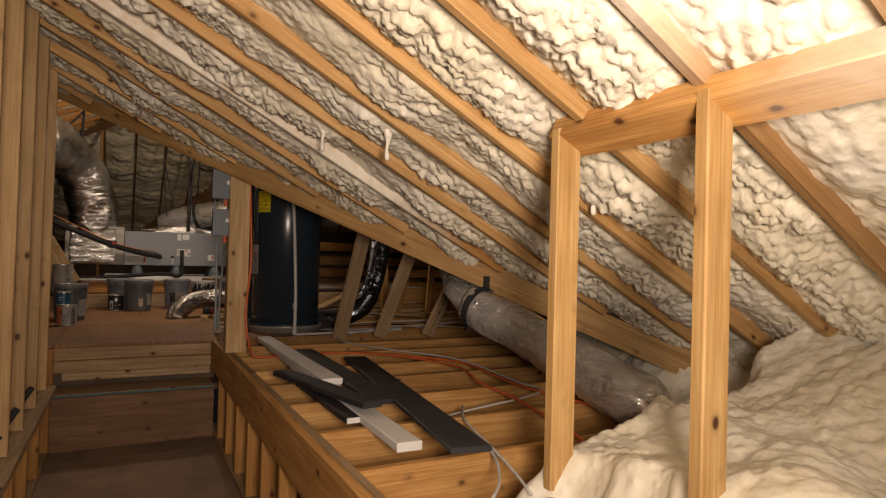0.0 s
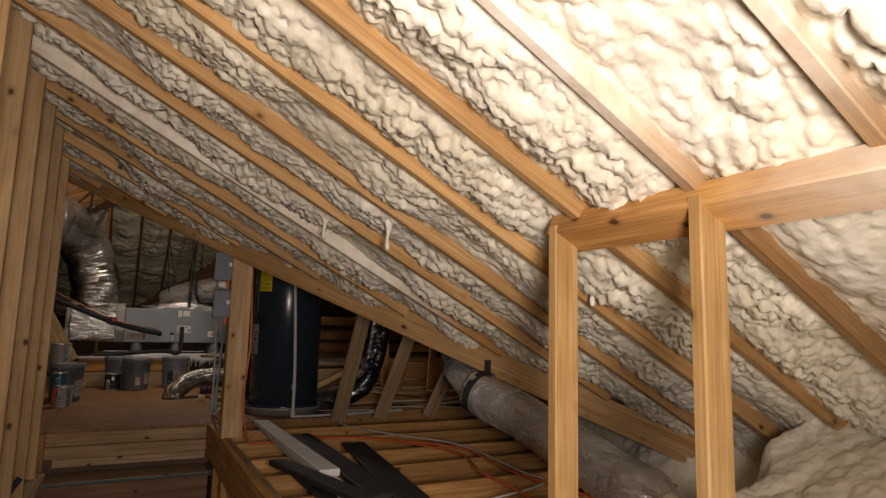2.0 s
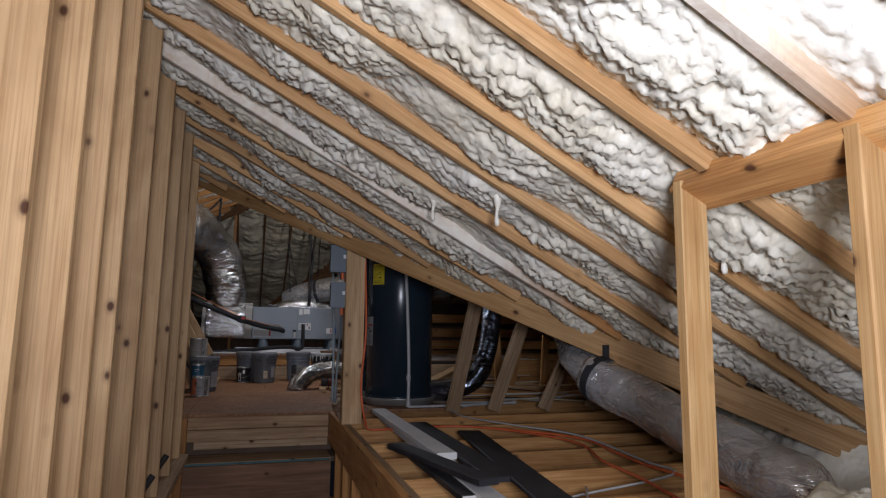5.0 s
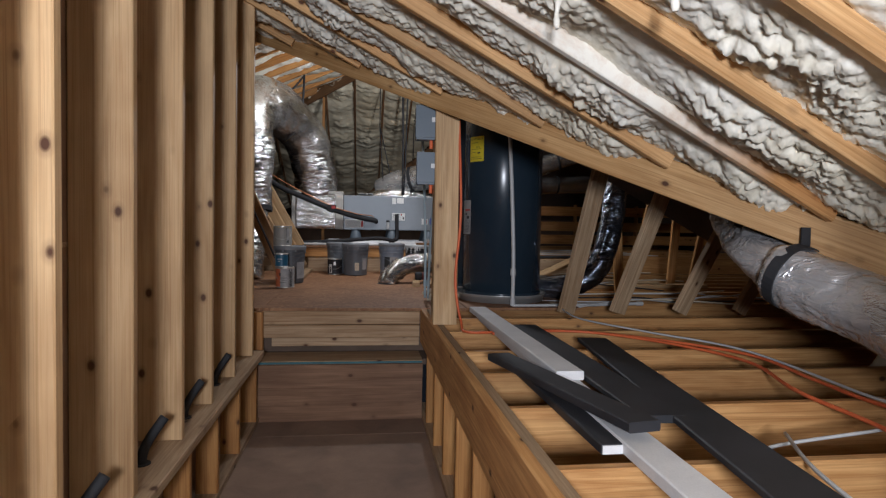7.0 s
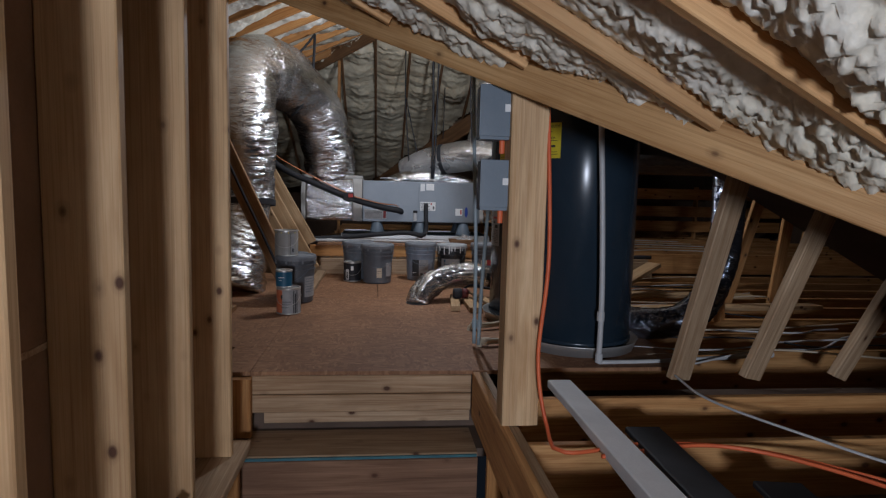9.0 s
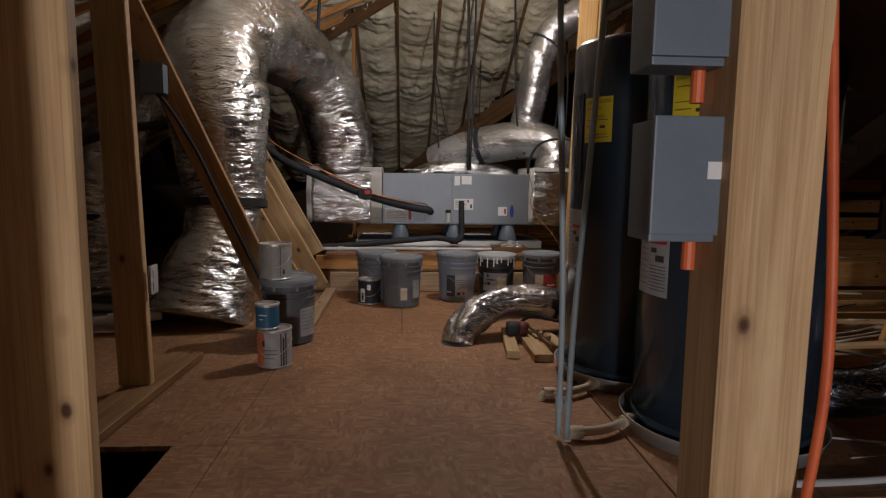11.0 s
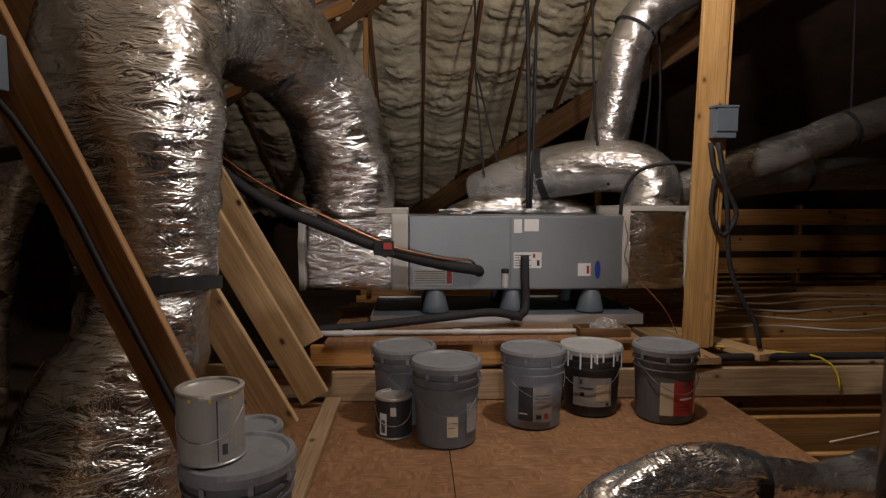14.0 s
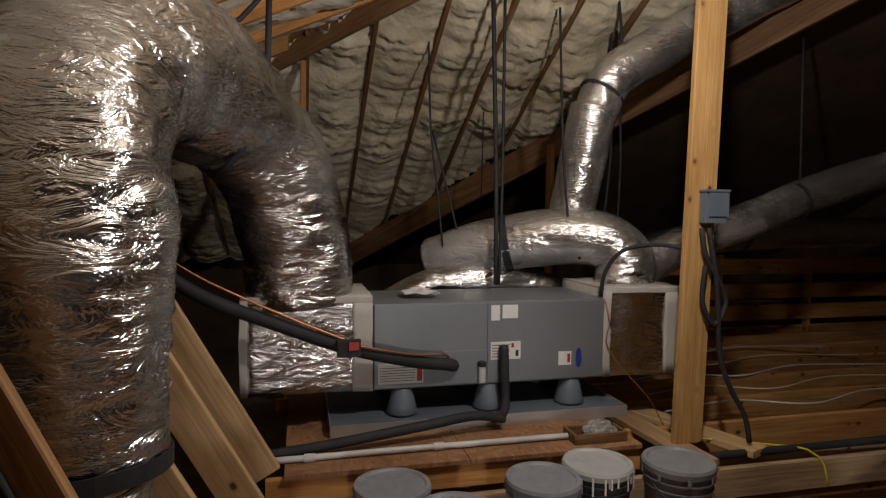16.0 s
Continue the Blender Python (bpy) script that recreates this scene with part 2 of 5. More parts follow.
TANK = spotted("slate_tank_paint", [(0.3, (0.018, 0.030, 0.044)), (0.7, (0.026, 0.041, 0.058))], 2, 0.22, 0.05, 0.001, 60)
ALU = spotted("drain_pan_aluminium", [(0.3, (0.45, 0.44, 0.42)), (0.7, (0.6, 0.6, 0.58))], 4, 0.38, 0.1, 0.002, metal=0.55)
PLASTIC = spotted("grey_pail_plastic", [(0.3, (0.115, 0.122, 0.135)), (0.7, (0.155, 0.165, 0.18))], 5, 0.42, 0.05, 0.001, 20)
LID = spotted("pail_lid", [(0.35, (0.17, 0.18, 0.195)), (0.7, (0.25, 0.26, 0.275))], 9, 0.5, 0.1, 0.001, 12)
RUBBER = spotted("black_foam_sleeve", [(0.3, (0.016, 0.016, 0.018)), (0.7, (0.032, 0.032, 0.035))], 6, 0.75, 0.2, 0.002)
BLACK = spotted("black_board", [(0.3, (0.018, 0.018, 0.02)), (0.7, (0.035, 0.035, 0.04))], 5, 0.55, 0.05, 0.001)
WHITE = spotted("white_board", [(0.3, (0.66, 0.65, 0.64)), (0.7, (0.78, 0.77, 0.76))], 5, 0.6, 0.05, 0.001)
PVC = spotted("white_pipe", [(0.3, (0.50, 0.50, 0.49)), (0.7, (0.62, 0.62, 0.61))], 6, 0.4, 0.03, 0.001)
CPVC = spotted("cream_pipe", [(0.3, (0.55, 0.46, 0.32)), (0.7, (0.66, 0.57, 0.42))], 6, 0.45, 0.05, 0.001)
ORANGE = spotted("orange_cord", [(0.3, (0.55, 0.10, 0.03)), (0.7, (0.72, 0.16, 0.05))], 8, 0.5, 0.05, 0.001)
YELLOW = spotted("yellow_sticker", [(0.3, (0.66, 0.52, 0.02)), (0.7, (0.78, 0.63, 0.03))], 6, 0.5, 0.02, 0.001)
PIPE_GREY = spotted("grey_blue_pipe", [(0.3, (0.30, 0.37, 0.40)), (0.7, (0.38, 0.45, 0.48))], 6, 0.4, 0.03, 0.001)
PAPER_OLD = spotted("worn_paper_label", [(0.3, (0.27, 0.265, 0.26)), (0.7, (0.40, 0.39, 0.38))], 14, 0.6, 0.02, 0.001)
PAPER = spotted("white_sticker", [(0.3, (0.66, 0.66, 0.64)), (0.7, (0.78, 0.78, 0.76))], 8, 0.55, 0.02, 0.001)
INK = spotted("black_print", [(0.3, (0.03, 0.03, 0.03)), (0.7, (0.05, 0.05, 0.05))], 8, 0.6, 0.02, 0.001)
RED = spotted("red_print", [(0.3, (0.34, 0.03, 0.025)), (0.7, (0.45, 0.05, 0.04))], 8, 0.5, 0.02, 0.001)
RED_OLD = spotted("grimy_red", [(0.3, (0.10, 0.025, 0.022)), (0.7, (0.19, 0.045, 0.04))], 20, 0.55, 0.1, 0.001)
BLUE = spotted("blue_paint", [(0.3, (0.02, 0.09, 0.16)), (0.7, (0.03, 0.13, 0.22))], 8, 0.4, 0.02, 0.001)
TEAL = spotted("teal_line", [(0.3, (0.05, 0.12, 0.14)), (0.7, (0.07, 0.19, 0.22))], 12, 0.7, 0.02, 0.001)
TIN = spotted("tin_can", [(0.3, (0.50, 0.48, 0.44)), (0.7, (0.66, 0.64, 0.60))], 5, 0.38, 0.05, 0.001, metal=0.7)
EBOX = spotted("blue_grey_box", [(0.3, (0.11, 0.14, 0.17)), (0.7, (0.15, 0.18, 0.21))], 4, 0.45, 0.03, 0.001)
COPPER = spotted("copper_pipe", [(0.3, (0.42, 0.17, 0.08)), (0.7, (0.58, 0.26, 0.13))], 9, 0.35, 0.1, 0.001, metal=0.85)

# ---- building tools ----
def finish_mesh(bm, name, smooth=False):
    me = bpy.data.meshes.new(name)
    bm.normal_update()
    bm.to_mesh(me)
    bm.free()
    if smooth:
        me.shade_smooth()
    return me


def piece(name, me, material, parent=None, label="", m=None):
    """Link a mesh as one object, under a thing or part where given."""
    if not me.materials:
        me.materials.append(material)
    ob = new(name, me)
    if parent is not None:
        ob.parent = parent
    if m is not None:
        ob.matrix_basis = m
    return tagged(ob, label)


def part(name, bm, material, parent, label="", smooth=False, m=None):
    return piece(name, finish_mesh(bm, name, smooth), material, parent, label, m)


def thing(name, label, category, m=None, group="", kind=""):
    ob = new(name)
    ob.empty_display_size = 0.1
    if m is not None:
        ob.matrix_basis = m
    return tagged(ob, label, category, group, kind)


def structure(name, label, category):
    return thing(name, label, category, kind="structure")


def box(bm, x0, x1, y0, y1, z0, z1, bevel=0.0):
    r = bmesh.ops.create_cube(bm, size=1)
    for v in r["verts"]:
        v.co = Vector(((x0 + x1) / 2 + v.co.x * (x1 - x0), (y0 + y1) / 2 + v.co.y * (y1 - y0), (z0 + z1) / 2 + v.co.z * (z1 - z0)))
    if bevel:
        edges = {e for v in r["verts"] for e in v.link_edges}
        bmesh.ops.bevel(bm, geom=list(edges), offset=bevel, segments=2, affect="EDGES", profile=0.7)
    return bm


def new_box(x0, x1, y0, y1, z0, z1, bevel=0.0):
    return box(bmesh.new(), x0, x1, y0, y1, z0, z1, bevel)


BOARDS = {}


def board_mesh(length, w, h, cut0=0.0, cut1=0.0):
    """A sawn board along X from 0, w wide (Y), h deep (Z), eased edges; the ends may be cut aslant (shift of the top)."""
    key = (round(length, 3), round(w, 3), round(h, 3), round(cut0, 3), round(cut1, 3))
    if key in BOARDS:
        return BOARDS[key]
    c = min(0.004, w * 0.12)
    a, b = w / 2, h / 2
    ring = [(-a + c, -b), (a - c, -b), (a, -b + c), (a, b - c), (a - c, b), (-a + c, b), (-a, b - c), (-a, -b + c)]
    verts = [(cut0 * (z / h + 0.5), y, z) for y, z in ring] + [(length + cut1 * (z / h + 0.5), y, z) for y, z in ring]
    faces = [tuple(range(8))[::-1], tuple(range(8, 16))] + [(i, (i + 1) % 8, 8 + (i + 1) % 8, 8 + i) for i in range(8)]
    me = bpy.data.meshes.new("board")
    me.from_pydata(verts, [], faces)
    me.update()
    BOARDS[key] = me
    return me


def along(a, b, up=(0, 0, 1), roll=0.0):
    """The pose of a board from a to b: X along it, Z as near to up as can be."""
    a, b = Vector(a), Vector(b)
    x = (b - a).normalized()
    y = Vector(up).cross(x).normalized()
    z = x.cross(y)
    m = Matrix((x, y, z)).transposed().to_4x4()
    m.translation = a
    return m @ Matrix.Rotation(radians(roll), 4, "X")


def lumber(name, a, b, w, h, material, parent=None, label="", roll=0.0, up=(0, 0, 1), cut0=0.0, cut1=0.0):
    """A board whose centre line runs from a to b."""
    length = (Vector(b) - Vector(a)).length
    me = board_mesh(length, w, h, cut0, cut1)
    if me.materials and me.materials[0] != material:
        me = me.copy()
        me.materials.clear()
    return piece(name, me, material, parent, label, along(a, b, up, roll))


def spline(points, step=0.02):
    """Points along a smooth curve through the given ones (Catmull-Rom)."""
    p = [Vector(q) for q in points]
    p = [2 * p[0] - p[1]] + p + [2 * p[-1] - p[-2]]
    out = []
    for i in range(1, len(p) - 2):
        n = max(2, int((p[i + 1] - p[i]).length / step))
        for k in range(n):
            t = k / n
            out.append(0.5 * (2 * p[i] + (p[i + 1] - p[i - 1]) * t + (2 * p[i - 1] - 5 * p[i] + 4 * p[i + 1] - p[i + 2]) * t * t
                              + (3 * p[i] - p[i - 1] - 3 * p[i + 1] + p[i + 2]) * t ** 3))
    out.append(p[-2])
    return out


def tube(points, radius, segs=10, step=0.03, shape=None, caps=True, squash=None):
    """A pipe along a smooth curve. radius: metres or f(share of the length); shape: f(angle, metres along) added to the radius."""
    path = spline(points, step)
    n = len(path)
    verts, faces = [], []
    t0 = (path[1] - path[0]).normalized()
    side = t0.orthogonal().normalized()
    run = 0.0
    for i, p in enumerate(path):
        t = (path[min(i + 1, n - 1)] - path[max(i - 1, 0)]).normalized()
        side = (side - t * side.dot(t)).normalized()
        up = t.cross(side)
        if i:
            run += (p - path[i - 1]).length
        r = radius(i / (n - 1)) if callable(radius) else radius
        for k in range(segs):
            a = 2 * math.pi * k / segs
            rr = r + (shape(a, run) if shape else 0)
            verts.append(p + (side * math.cos(a) + up * math.sin(a)) * rr)
    for i in range(n - 1):
        for k in range(segs):
            a, b = i * segs + k, i * segs + (k + 1) % segs
            faces.append((a, b, b + segs, a + segs))
    if caps:
        faces += [tuple(range(segs))[::-1], tuple((n - 1) * segs + k for k in range(segs))]
    me = bpy.data.meshes.new("tube")
    me.from_pydata(verts, [], faces)
    me.update()
    me.shade_smooth()
    return me


def lathe(profile, segs=32, bm=None):
    """A turned shape from (radius, height) pairs."""
    bm = bm or bmesh.new()
    rings = []
    for r, z in profile:
        if r < 1e-5:
            rings.append([bm.verts.new((0, 0, z))])
        else:
            rings.append([bm.verts.new((r * math.cos(2 * math.pi * k / segs), r * math.sin(2 * math.pi * k / segs), z)) for k in range(segs)])
    for a, b in zip(rings, rings[1:]):
        for k in range(segs):
            j = (k + 1) % segs
            if len(a) == 1 and len(b) == 1:
                continue
            if len(a) == 1:
                bm.faces.new((a[0], b[j], b[k]))
            elif len(b) == 1:
                bm.faces.new((a[k], a[j], b[0]))
            else:
                bm.faces.new((a[k], a[j], b[j], b[k]))
    return bm


def sticker(bm, r, a0, a1, z0, z1, segs=10, thick=0.0008):
    """A label bent round a cylinder of radius r, between two angles in degrees."""
    cols = []
    for k in range(segs + 1):
        a = radians(a0 + (a1 - a0) * k / segs)
        cols.append([bm.verts.new((math.cos(a) * (r + thick), math.sin(a) * (r + thick), z)) for z in (z0, z1)])
    for p, q in zip(cols, cols[1:]):
        bm.faces.new((p[0], q[0], q[1], p[1]))
    return bm


def foam_sheet(name, surface, us, vs, inside, material, parent, label="", lump=0.05, low=0.02, seed=0.0, stretch=(1, 1), bays=None, dip=0.03, grain=None):
    """Sprayed foam: a sheet of rounded lumps pushed out along the surface's normal. surface(u, v) -> (point, inward normal)."""
    nu, nv = len(us), len(vs)
    verts, keep = [], []
    for u in us:
        for v in vs:
            p, n = surface(u, v)
            q = Vector((u / stretch[0], v / stretch[1], seed))
            warp = noise.noise_vector(q * 4.5) * 0.055 + noise.noise_vector(q * 12.0) * 0.007
            size = grain(u, v) if grain else 15.0
            d1 = noise.voronoi((q + warp) * size)[0]
            d2 = noise.voronoi((q - warp) * size * 2.1 + Vector((3.1, 7.7, 0)))[0]
            big = 0.7 + 0.7 * noise.noise(q * 3.3 + Vector((5, 0, 2)))
            lumpy = min(1.0, max(0.35, 0.8 + 1.1 * noise.noise(q * 2.1 + Vector((1, 8, 4)))))
            puff = math.sqrt(max(0.0, 1.0 - (d1[0] * 1.15) ** 2)) * min(1.0, 0.72 + (d1[1] - d1[0]) * 1.2)
            bead = math.sqrt(max(0.0, 1.0 - (d2[0] * 1.15) ** 2)) * min(1.0, 0.55 + (d2[1] - d2[0]) * 1.6)
            h = lump * lumpy * (0.85 * big * puff + 0.34 * bead + 0.40 * noise.noise(q * 7.0))
            h += low * 2.4 * noise.noise(q * 2.7)
            if bays is not None:
                s = bays(u, v)
                h = h * min(1.0, 0.42 + s * 6.0) + dip * min(1.0, s * 4.0) - dip * 0.5
            verts.append(p + n * h)
            keep.append(inside(u, v))
    faces = []
    for i in range(nu - 1):
        for j in range(nv - 1):
            a, b, c, d = i * nv + j, (i + 1) * nv + j, (i + 1) * nv + j + 1, i * nv + j + 1
            if keep[a] and keep[b] and keep[c] and keep[d]:
                faces.append((a, b, c, d))
    me = bpy.data.meshes.new(name)
    me.from_pydata(verts, [], faces)
    bm = bmesh.new()
    bm.from_mesh(me)
    bmesh.ops.delete(bm, geom=[v for v in bm.verts if not v.link_faces], context="VERTS")
    bm.to_mesh(me)
    bm.free()
    me.shade_smooth()
    return piece(name, me, material, parent, label)

# ---- the attic's shell ----
WALK_X0, WALK_X1 = -0.37, 0.684     # the sunken walkway
DECK_Z, STEP_Y = 0.72, 6.16         # the platform


def roof_a(x, y=4.5):               # wing over the walkway, falls to +x and a little to +y
    return 2.47 - 0.535 * x + 0.04 * (4.5 - y)


def valley_y(x):                    # the valley beam in plan
    return 5.35 - 0.908 * (x - 0.7)


def roof_c(y):                      # main roof, falls to +y
    return 2.72 - 0.51 * (y - 12.17)


def roof_d(x):                      # hip side, falls to -x
    return 3.20 + 0.45 * (x + 0.6)


def hip_x(y):                       # where the two meet
    return -0.626 - (y - 11.25) * 1.30


def front_hip_y(x):
    return 6.37 + 0.70 * (x + 0.43)


# floors
walkway = structure("floor_walkway", "dusty worn plywood walkway floor between low framed walls", "floor")
for y0, y1 in ((-2.2, 0.4), (0.404, 3.24), (3.244, 5.62), (5.624, 5.90)):
    part("floor_sheet", new_box(-0.62, 0.80, y0, y1, -0.03, 0.0, 0.002), PLY, walkway)

platform = structure("floor_platform", "brown dusty sheets of strand board on the raised equipment platform", "floor")
for x0, x1, y0, y1 in ((-0.42, 1.02, 6.16, 8.13), (-0.42, 0.19, 8.133, 9.46), (0.193, 1.72, 8.133, 9.46),
                       (-0.60, -0.423, 6.16, 6.617), (-1.63, -0.423, 6.62, 8.16), (-1.63, -0.423, 8.163, 9.46)):
    part("floor_sheet", new_box(x0, x1, y0, y1, DECK_Z - 0.02, DECK_Z, 0.002), OSB, platform)

under = structure("floor_lower", "ceiling boards between the joists, with the gaps' shade in their colour", "floor")
part("sheet", new_box(0.80, 7.0, -2.2, 16.0, 0.36, 0.40), DRYWALL_SHADED, under)
part("sheet", new_box(-4.2, 0.80, 5.95, 16.0, 0.36, 0.40), DRYWALL_SHADED, under)

# west partition of studs on a low framed kerb
west = structure("wall_west", "open stud partition of pale pine studs on a low sill", "wall")
part("sheathing", new_box(-0.615, -0.601, -2.2, 5.95, 0.0, 3.0), SHEATH, west, "brown sheathing behind the studs")
part("sheathing_seam", new_box(-0.602, -0.598, -2.2, 5.95, 1.235, 1.25), WORN, west)
STUDS = [5.77, 5.24, 4.75, 4.29, 3.80, 3.34, 3.05, 2.75, 2.42, 1.95, 1.43, 0.91, 0.39, -0.13, -0.65, -1.17, -1.69]
for y in STUDS:
    lumber("stud", (-0.507, y, 0.475), (-0.507, y, roof_a(-0.5, y) + 0.02), 0.038, 0.184, STUD, west, up=(1, 0, 0))
    lumber("cripple_stud", (-0.445, y + 0.03, 0.04), (-0.445, y + 0.03, 0.43), 0.038, 0.10, FIR, west, up=(1, 0, 0))
lumber("sill_plate", (-0.465, -2.2, 0.452), (-0.465, 5.93, 0.452), 0.19, 0.040, WORN, west)
lumber("bottom_plate", (-0.445, -2.2, 0.022), (-0.445, 5.93, 0.022), 0.10, 0.038, WORN, west)

# east kerb of the walkway: rim boards on short studs
east = structure("wall_east", "low framed kerb of rim boards on short studs", "wall")
lumber("rim_board", (0.703, -2.2, 0.60), (0.703, 6.14, 0.60), 0.038, 0.24, JOIST, east)
lumber("rim_board", (0.743, -2.2, 0.598), (0.743, 6.14, 0.598), 0.038, 0.236, WORN, east)
lumber("kerb_plate", (0.725, -2.2, 0.022), (0.725, 6.14, 0.022), 0.09, 0.038, WORN, east)
for k in range(20):
    y = 5.70 - 0.405 * k
    lumber("cripple_stud", (0.73, y, 0.042), (0.73, y, 0.475), 0.038, 0.085, FIR, east, up=(1, 0, 0))
part("kerb_back", new_box(0.79, 0.80, -2.2, 6.14, 0.0, 0.47), DRYWALL_SHADED, east)

# joists beyond the kerb
frame_floor = structure("floor_joists", "bare timber joists of the attic floor", "joists")
JOISTS = [5.80, 5.32, 4.77, 4.34, 3.86, 3.35] + [2.87 - 0.48 * k for k in range(11)]
for y in JOISTS:
    lumber("joist", (0.764, y, 0.585), (5.6, y, 0.585), 0.038, 0.235, JOIST, frame_floor)

# steps up to the platform
steps = structure("steps", "low timber steps up to the equipment platform", "steps")
lumber("riser", (-0.42, 5.905, 0.19), (0.68, 5.905, 0.19), 0.025, 0.38, RISER, steps)
lumber("tread", (-0.42, 6.05, 0.392), (0.68, 6.05, 0.392), 0.30, 0.022, WORN, steps)
part("edge_strip", new_box(-0.41, 0.675, 5.888, 5.898, 0.386, 0.398), TEAL, steps, "blue-green strip along the step's edge")
lumber("fascia_board", (-0.42, 6.18, 0.65), (0.68, 6.18, 0.65), 0.038, 0.094, FASCIA, steps)
lumber("fascia_board", (-0.42, 6.176, 0.555), (0.68, 6.176, 0.555), 0.038, 0.09, FASCIA, steps)
lumber("lower_board", (-0.36, 6.205, 0.475), (0.68, 6.205, 0.475), 0.038, 0.06, WORN, steps)
lumber("end_block", (-0.455, 6.13, 0.404), (-0.455, 6.13, 0.698), 0.05, 0.09, FIR, steps, up=(1, 0, 0))
# dark sheet that stands for the shade in the gap under the fascia
part("gap_shade_back", new_box(-0.5, 0.72, 6.23, 6.25, 0.2, 0.70), DRYWALL_SHADED, steps)

# roof over the walkway: foam between rafters
RAFTERS = [1.91 + 0.425 * k for k in range(-9, 12)]
slope_a = structure("roof_east", "roof slope of rafters filled with lumpy cream spray foam", "roof")
NA = Vector((-0.535, 0, -1)).normalized()
for y in RAFTERS:
    xe = min(3.75, 0.7 - (y - 5.35) / 0.908)
    if xe < -0.4:
        continue
    a, b = (-0.58, y, roof_a(-0.58, y) + 0.118), (xe, y, roof_a(xe, y) + 0.118)
    lumber("rafter", a, b, 0.038, 0.21, SPRAYED if y < 2.0 else SPRAYED_LONG if 3.9 < y < 4.2 else RAFTER, slope_a, "rafter coated with foam" if y < 2.0 or 3.9 < y < 4.2 else "")


def surf_a(x, y):
    return Vector((x, y, roof_a(x, y) + 0.064)), NA


def bay(y):
    return min(abs(y - r) for r in RAFTERS)


foam_sheet("foam", surf_a, np.arange(-0.62, 3.8, 0.0115), np.arange(0.30, 6.7, 0.0105), lambda x, y: y < valley_y(x) + 0.05, FOAM, slope_a,
           lump=0.066, low=0.02, stretch=(1.0, 1.0), bays=lambda x, y: bay(y), grain=lambda x, y: 21.0 if y > 1.91 else 12.0)
# valley beam
lumber("valley_beam", (-0.62, valley_y(-0.62) + 0.03, roof_a(-0.62) - 0.018), (3.6, valley_y(3.6) + 0.03, roof_a(3.6) - 0.018), 0.045, 0.165, BEAM, slope_a,
       "long pale valley beam")

# main roof: the back slope, the hip side and the unlit slopes
slope_c = structure("roof_north", "back roof slope of cream spray foam between narrow rafters darkened as in shade", "roof")
RIBS = [-2.6 + 0.435 * k + 0.11 for k in range(18)]
NC = Vector((0, -0.51, -1)).normalized()


def bound_c(x):
    return 13.95 - 1.36 * (x - 0.243)


foam_sheet("foam", lambda x, y: (Vector((x, y, roof_c(y) + 0.05)), NC), np.arange(-2.9, 3.4, 0.028), np.arange(9.2, 14.4, 0.026),
           lambda x, y: x > hip_x(y) - 0.05 and y < bound_c(x) + 0.06 * noise.noise(Vector((x * 4, y * 4, 0))), FOAM_OLD, slope_c, lump=0.085, low=0.015, stretch=(2.6, 0.8), seed=4.0,
           bays=lambda x, y: min(abs(x - r) for r in RIBS), dip=0.05)
# these rafters are coloured as shaded, not as fresh timber
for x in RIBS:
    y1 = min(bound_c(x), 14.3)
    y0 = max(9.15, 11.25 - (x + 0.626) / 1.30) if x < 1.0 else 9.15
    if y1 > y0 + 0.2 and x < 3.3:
        lumber("rafter", (x, y0, roof_c(y0) + 0.115), (x, y1, roof_c(y1) + 0.115), 0.03, 0.19, SHADE_WOOD, slope_c)
slope_d = structure("roof_west", "hip roof slope with foam between rafters", "roof")
ND = Vector((0.45, 0, -1)).normalized()
DRIBS = [6.9 + 0.42 * k for k in range(16)]
foam_sheet("foam", lambda x, y: (Vector((x, y, roof_d(x) + 0.06)), ND), np.arange(-3.9, 1.9, 0.03), np.arange(6.2, 13.9, 0.03),
           lambda x, y: x < hip_x(y) + 0.04 and y > front_hip_y(x) - 0.1, FOAM, slope_d, lump=0.07, low=0.03, stretch=(1.5, 1.2), seed=9.0,
           bays=lambda x, y: min(abs(y - r) for r in DRIBS))
for y in DRIBS:
    x1 = min(hip_x(y), 1.8, -0.43 + (y - 6.37) / 0.7)
    if x1 > -3.0:
        lumber("rafter", (-3.8, y, roof_d(-3.8) + 0.10), (x1, y, roof_d(x1) + 0.10), 0.038, 0.2, FIR, slope_d)
lumber("hip_rafter", (hip_x(13.2), 13.2, roof_c(13.2) + 0.02), (hip_x(9.6), 9.6, roof_c(9.6) + 0.02), 0.04, 0.22, SHADE_WOOD, slope_d)
lumber("valley_rafter", (0.0, bound_c(0.0) - 0.02, roof_c(bound_c(0.0)) - 0.10), (3.4, bound_c(3.4) - 0.02, roof_c(bound_c(3.4)) - 0.10), 0.045, 0.24, SHADE_WOOD, slope_c)

dark_roof = structure("roof_dark", "unlit roof boarding over the far parts of the attic, shade put into its colour", "roof")


def sheet(name, corners, parent, material=None, thick=0.03):
    """A flat slab through the corners, thickened away from the room (upwards)."""
    bm = bmesh.new()
    low = [bm.verts.new(c) for c in corners]
    top = [bm.verts.new(Vector(c) + Vector((0, 0, thick))) for c in corners]
    bm.faces.new(low)
    bm.faces.new(top[::-1])
    n = len(corners)
    for i in range(n):
        bm.faces.new((low[i], low[(i + 1) % n], top[(i + 1) % n], top[i]))
    bmesh.ops.recalc_face_normals(bm, faces=bm.faces)
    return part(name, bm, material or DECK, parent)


def roof_b(y):
    return 2.095 + 0.589 * (y - 5.35)


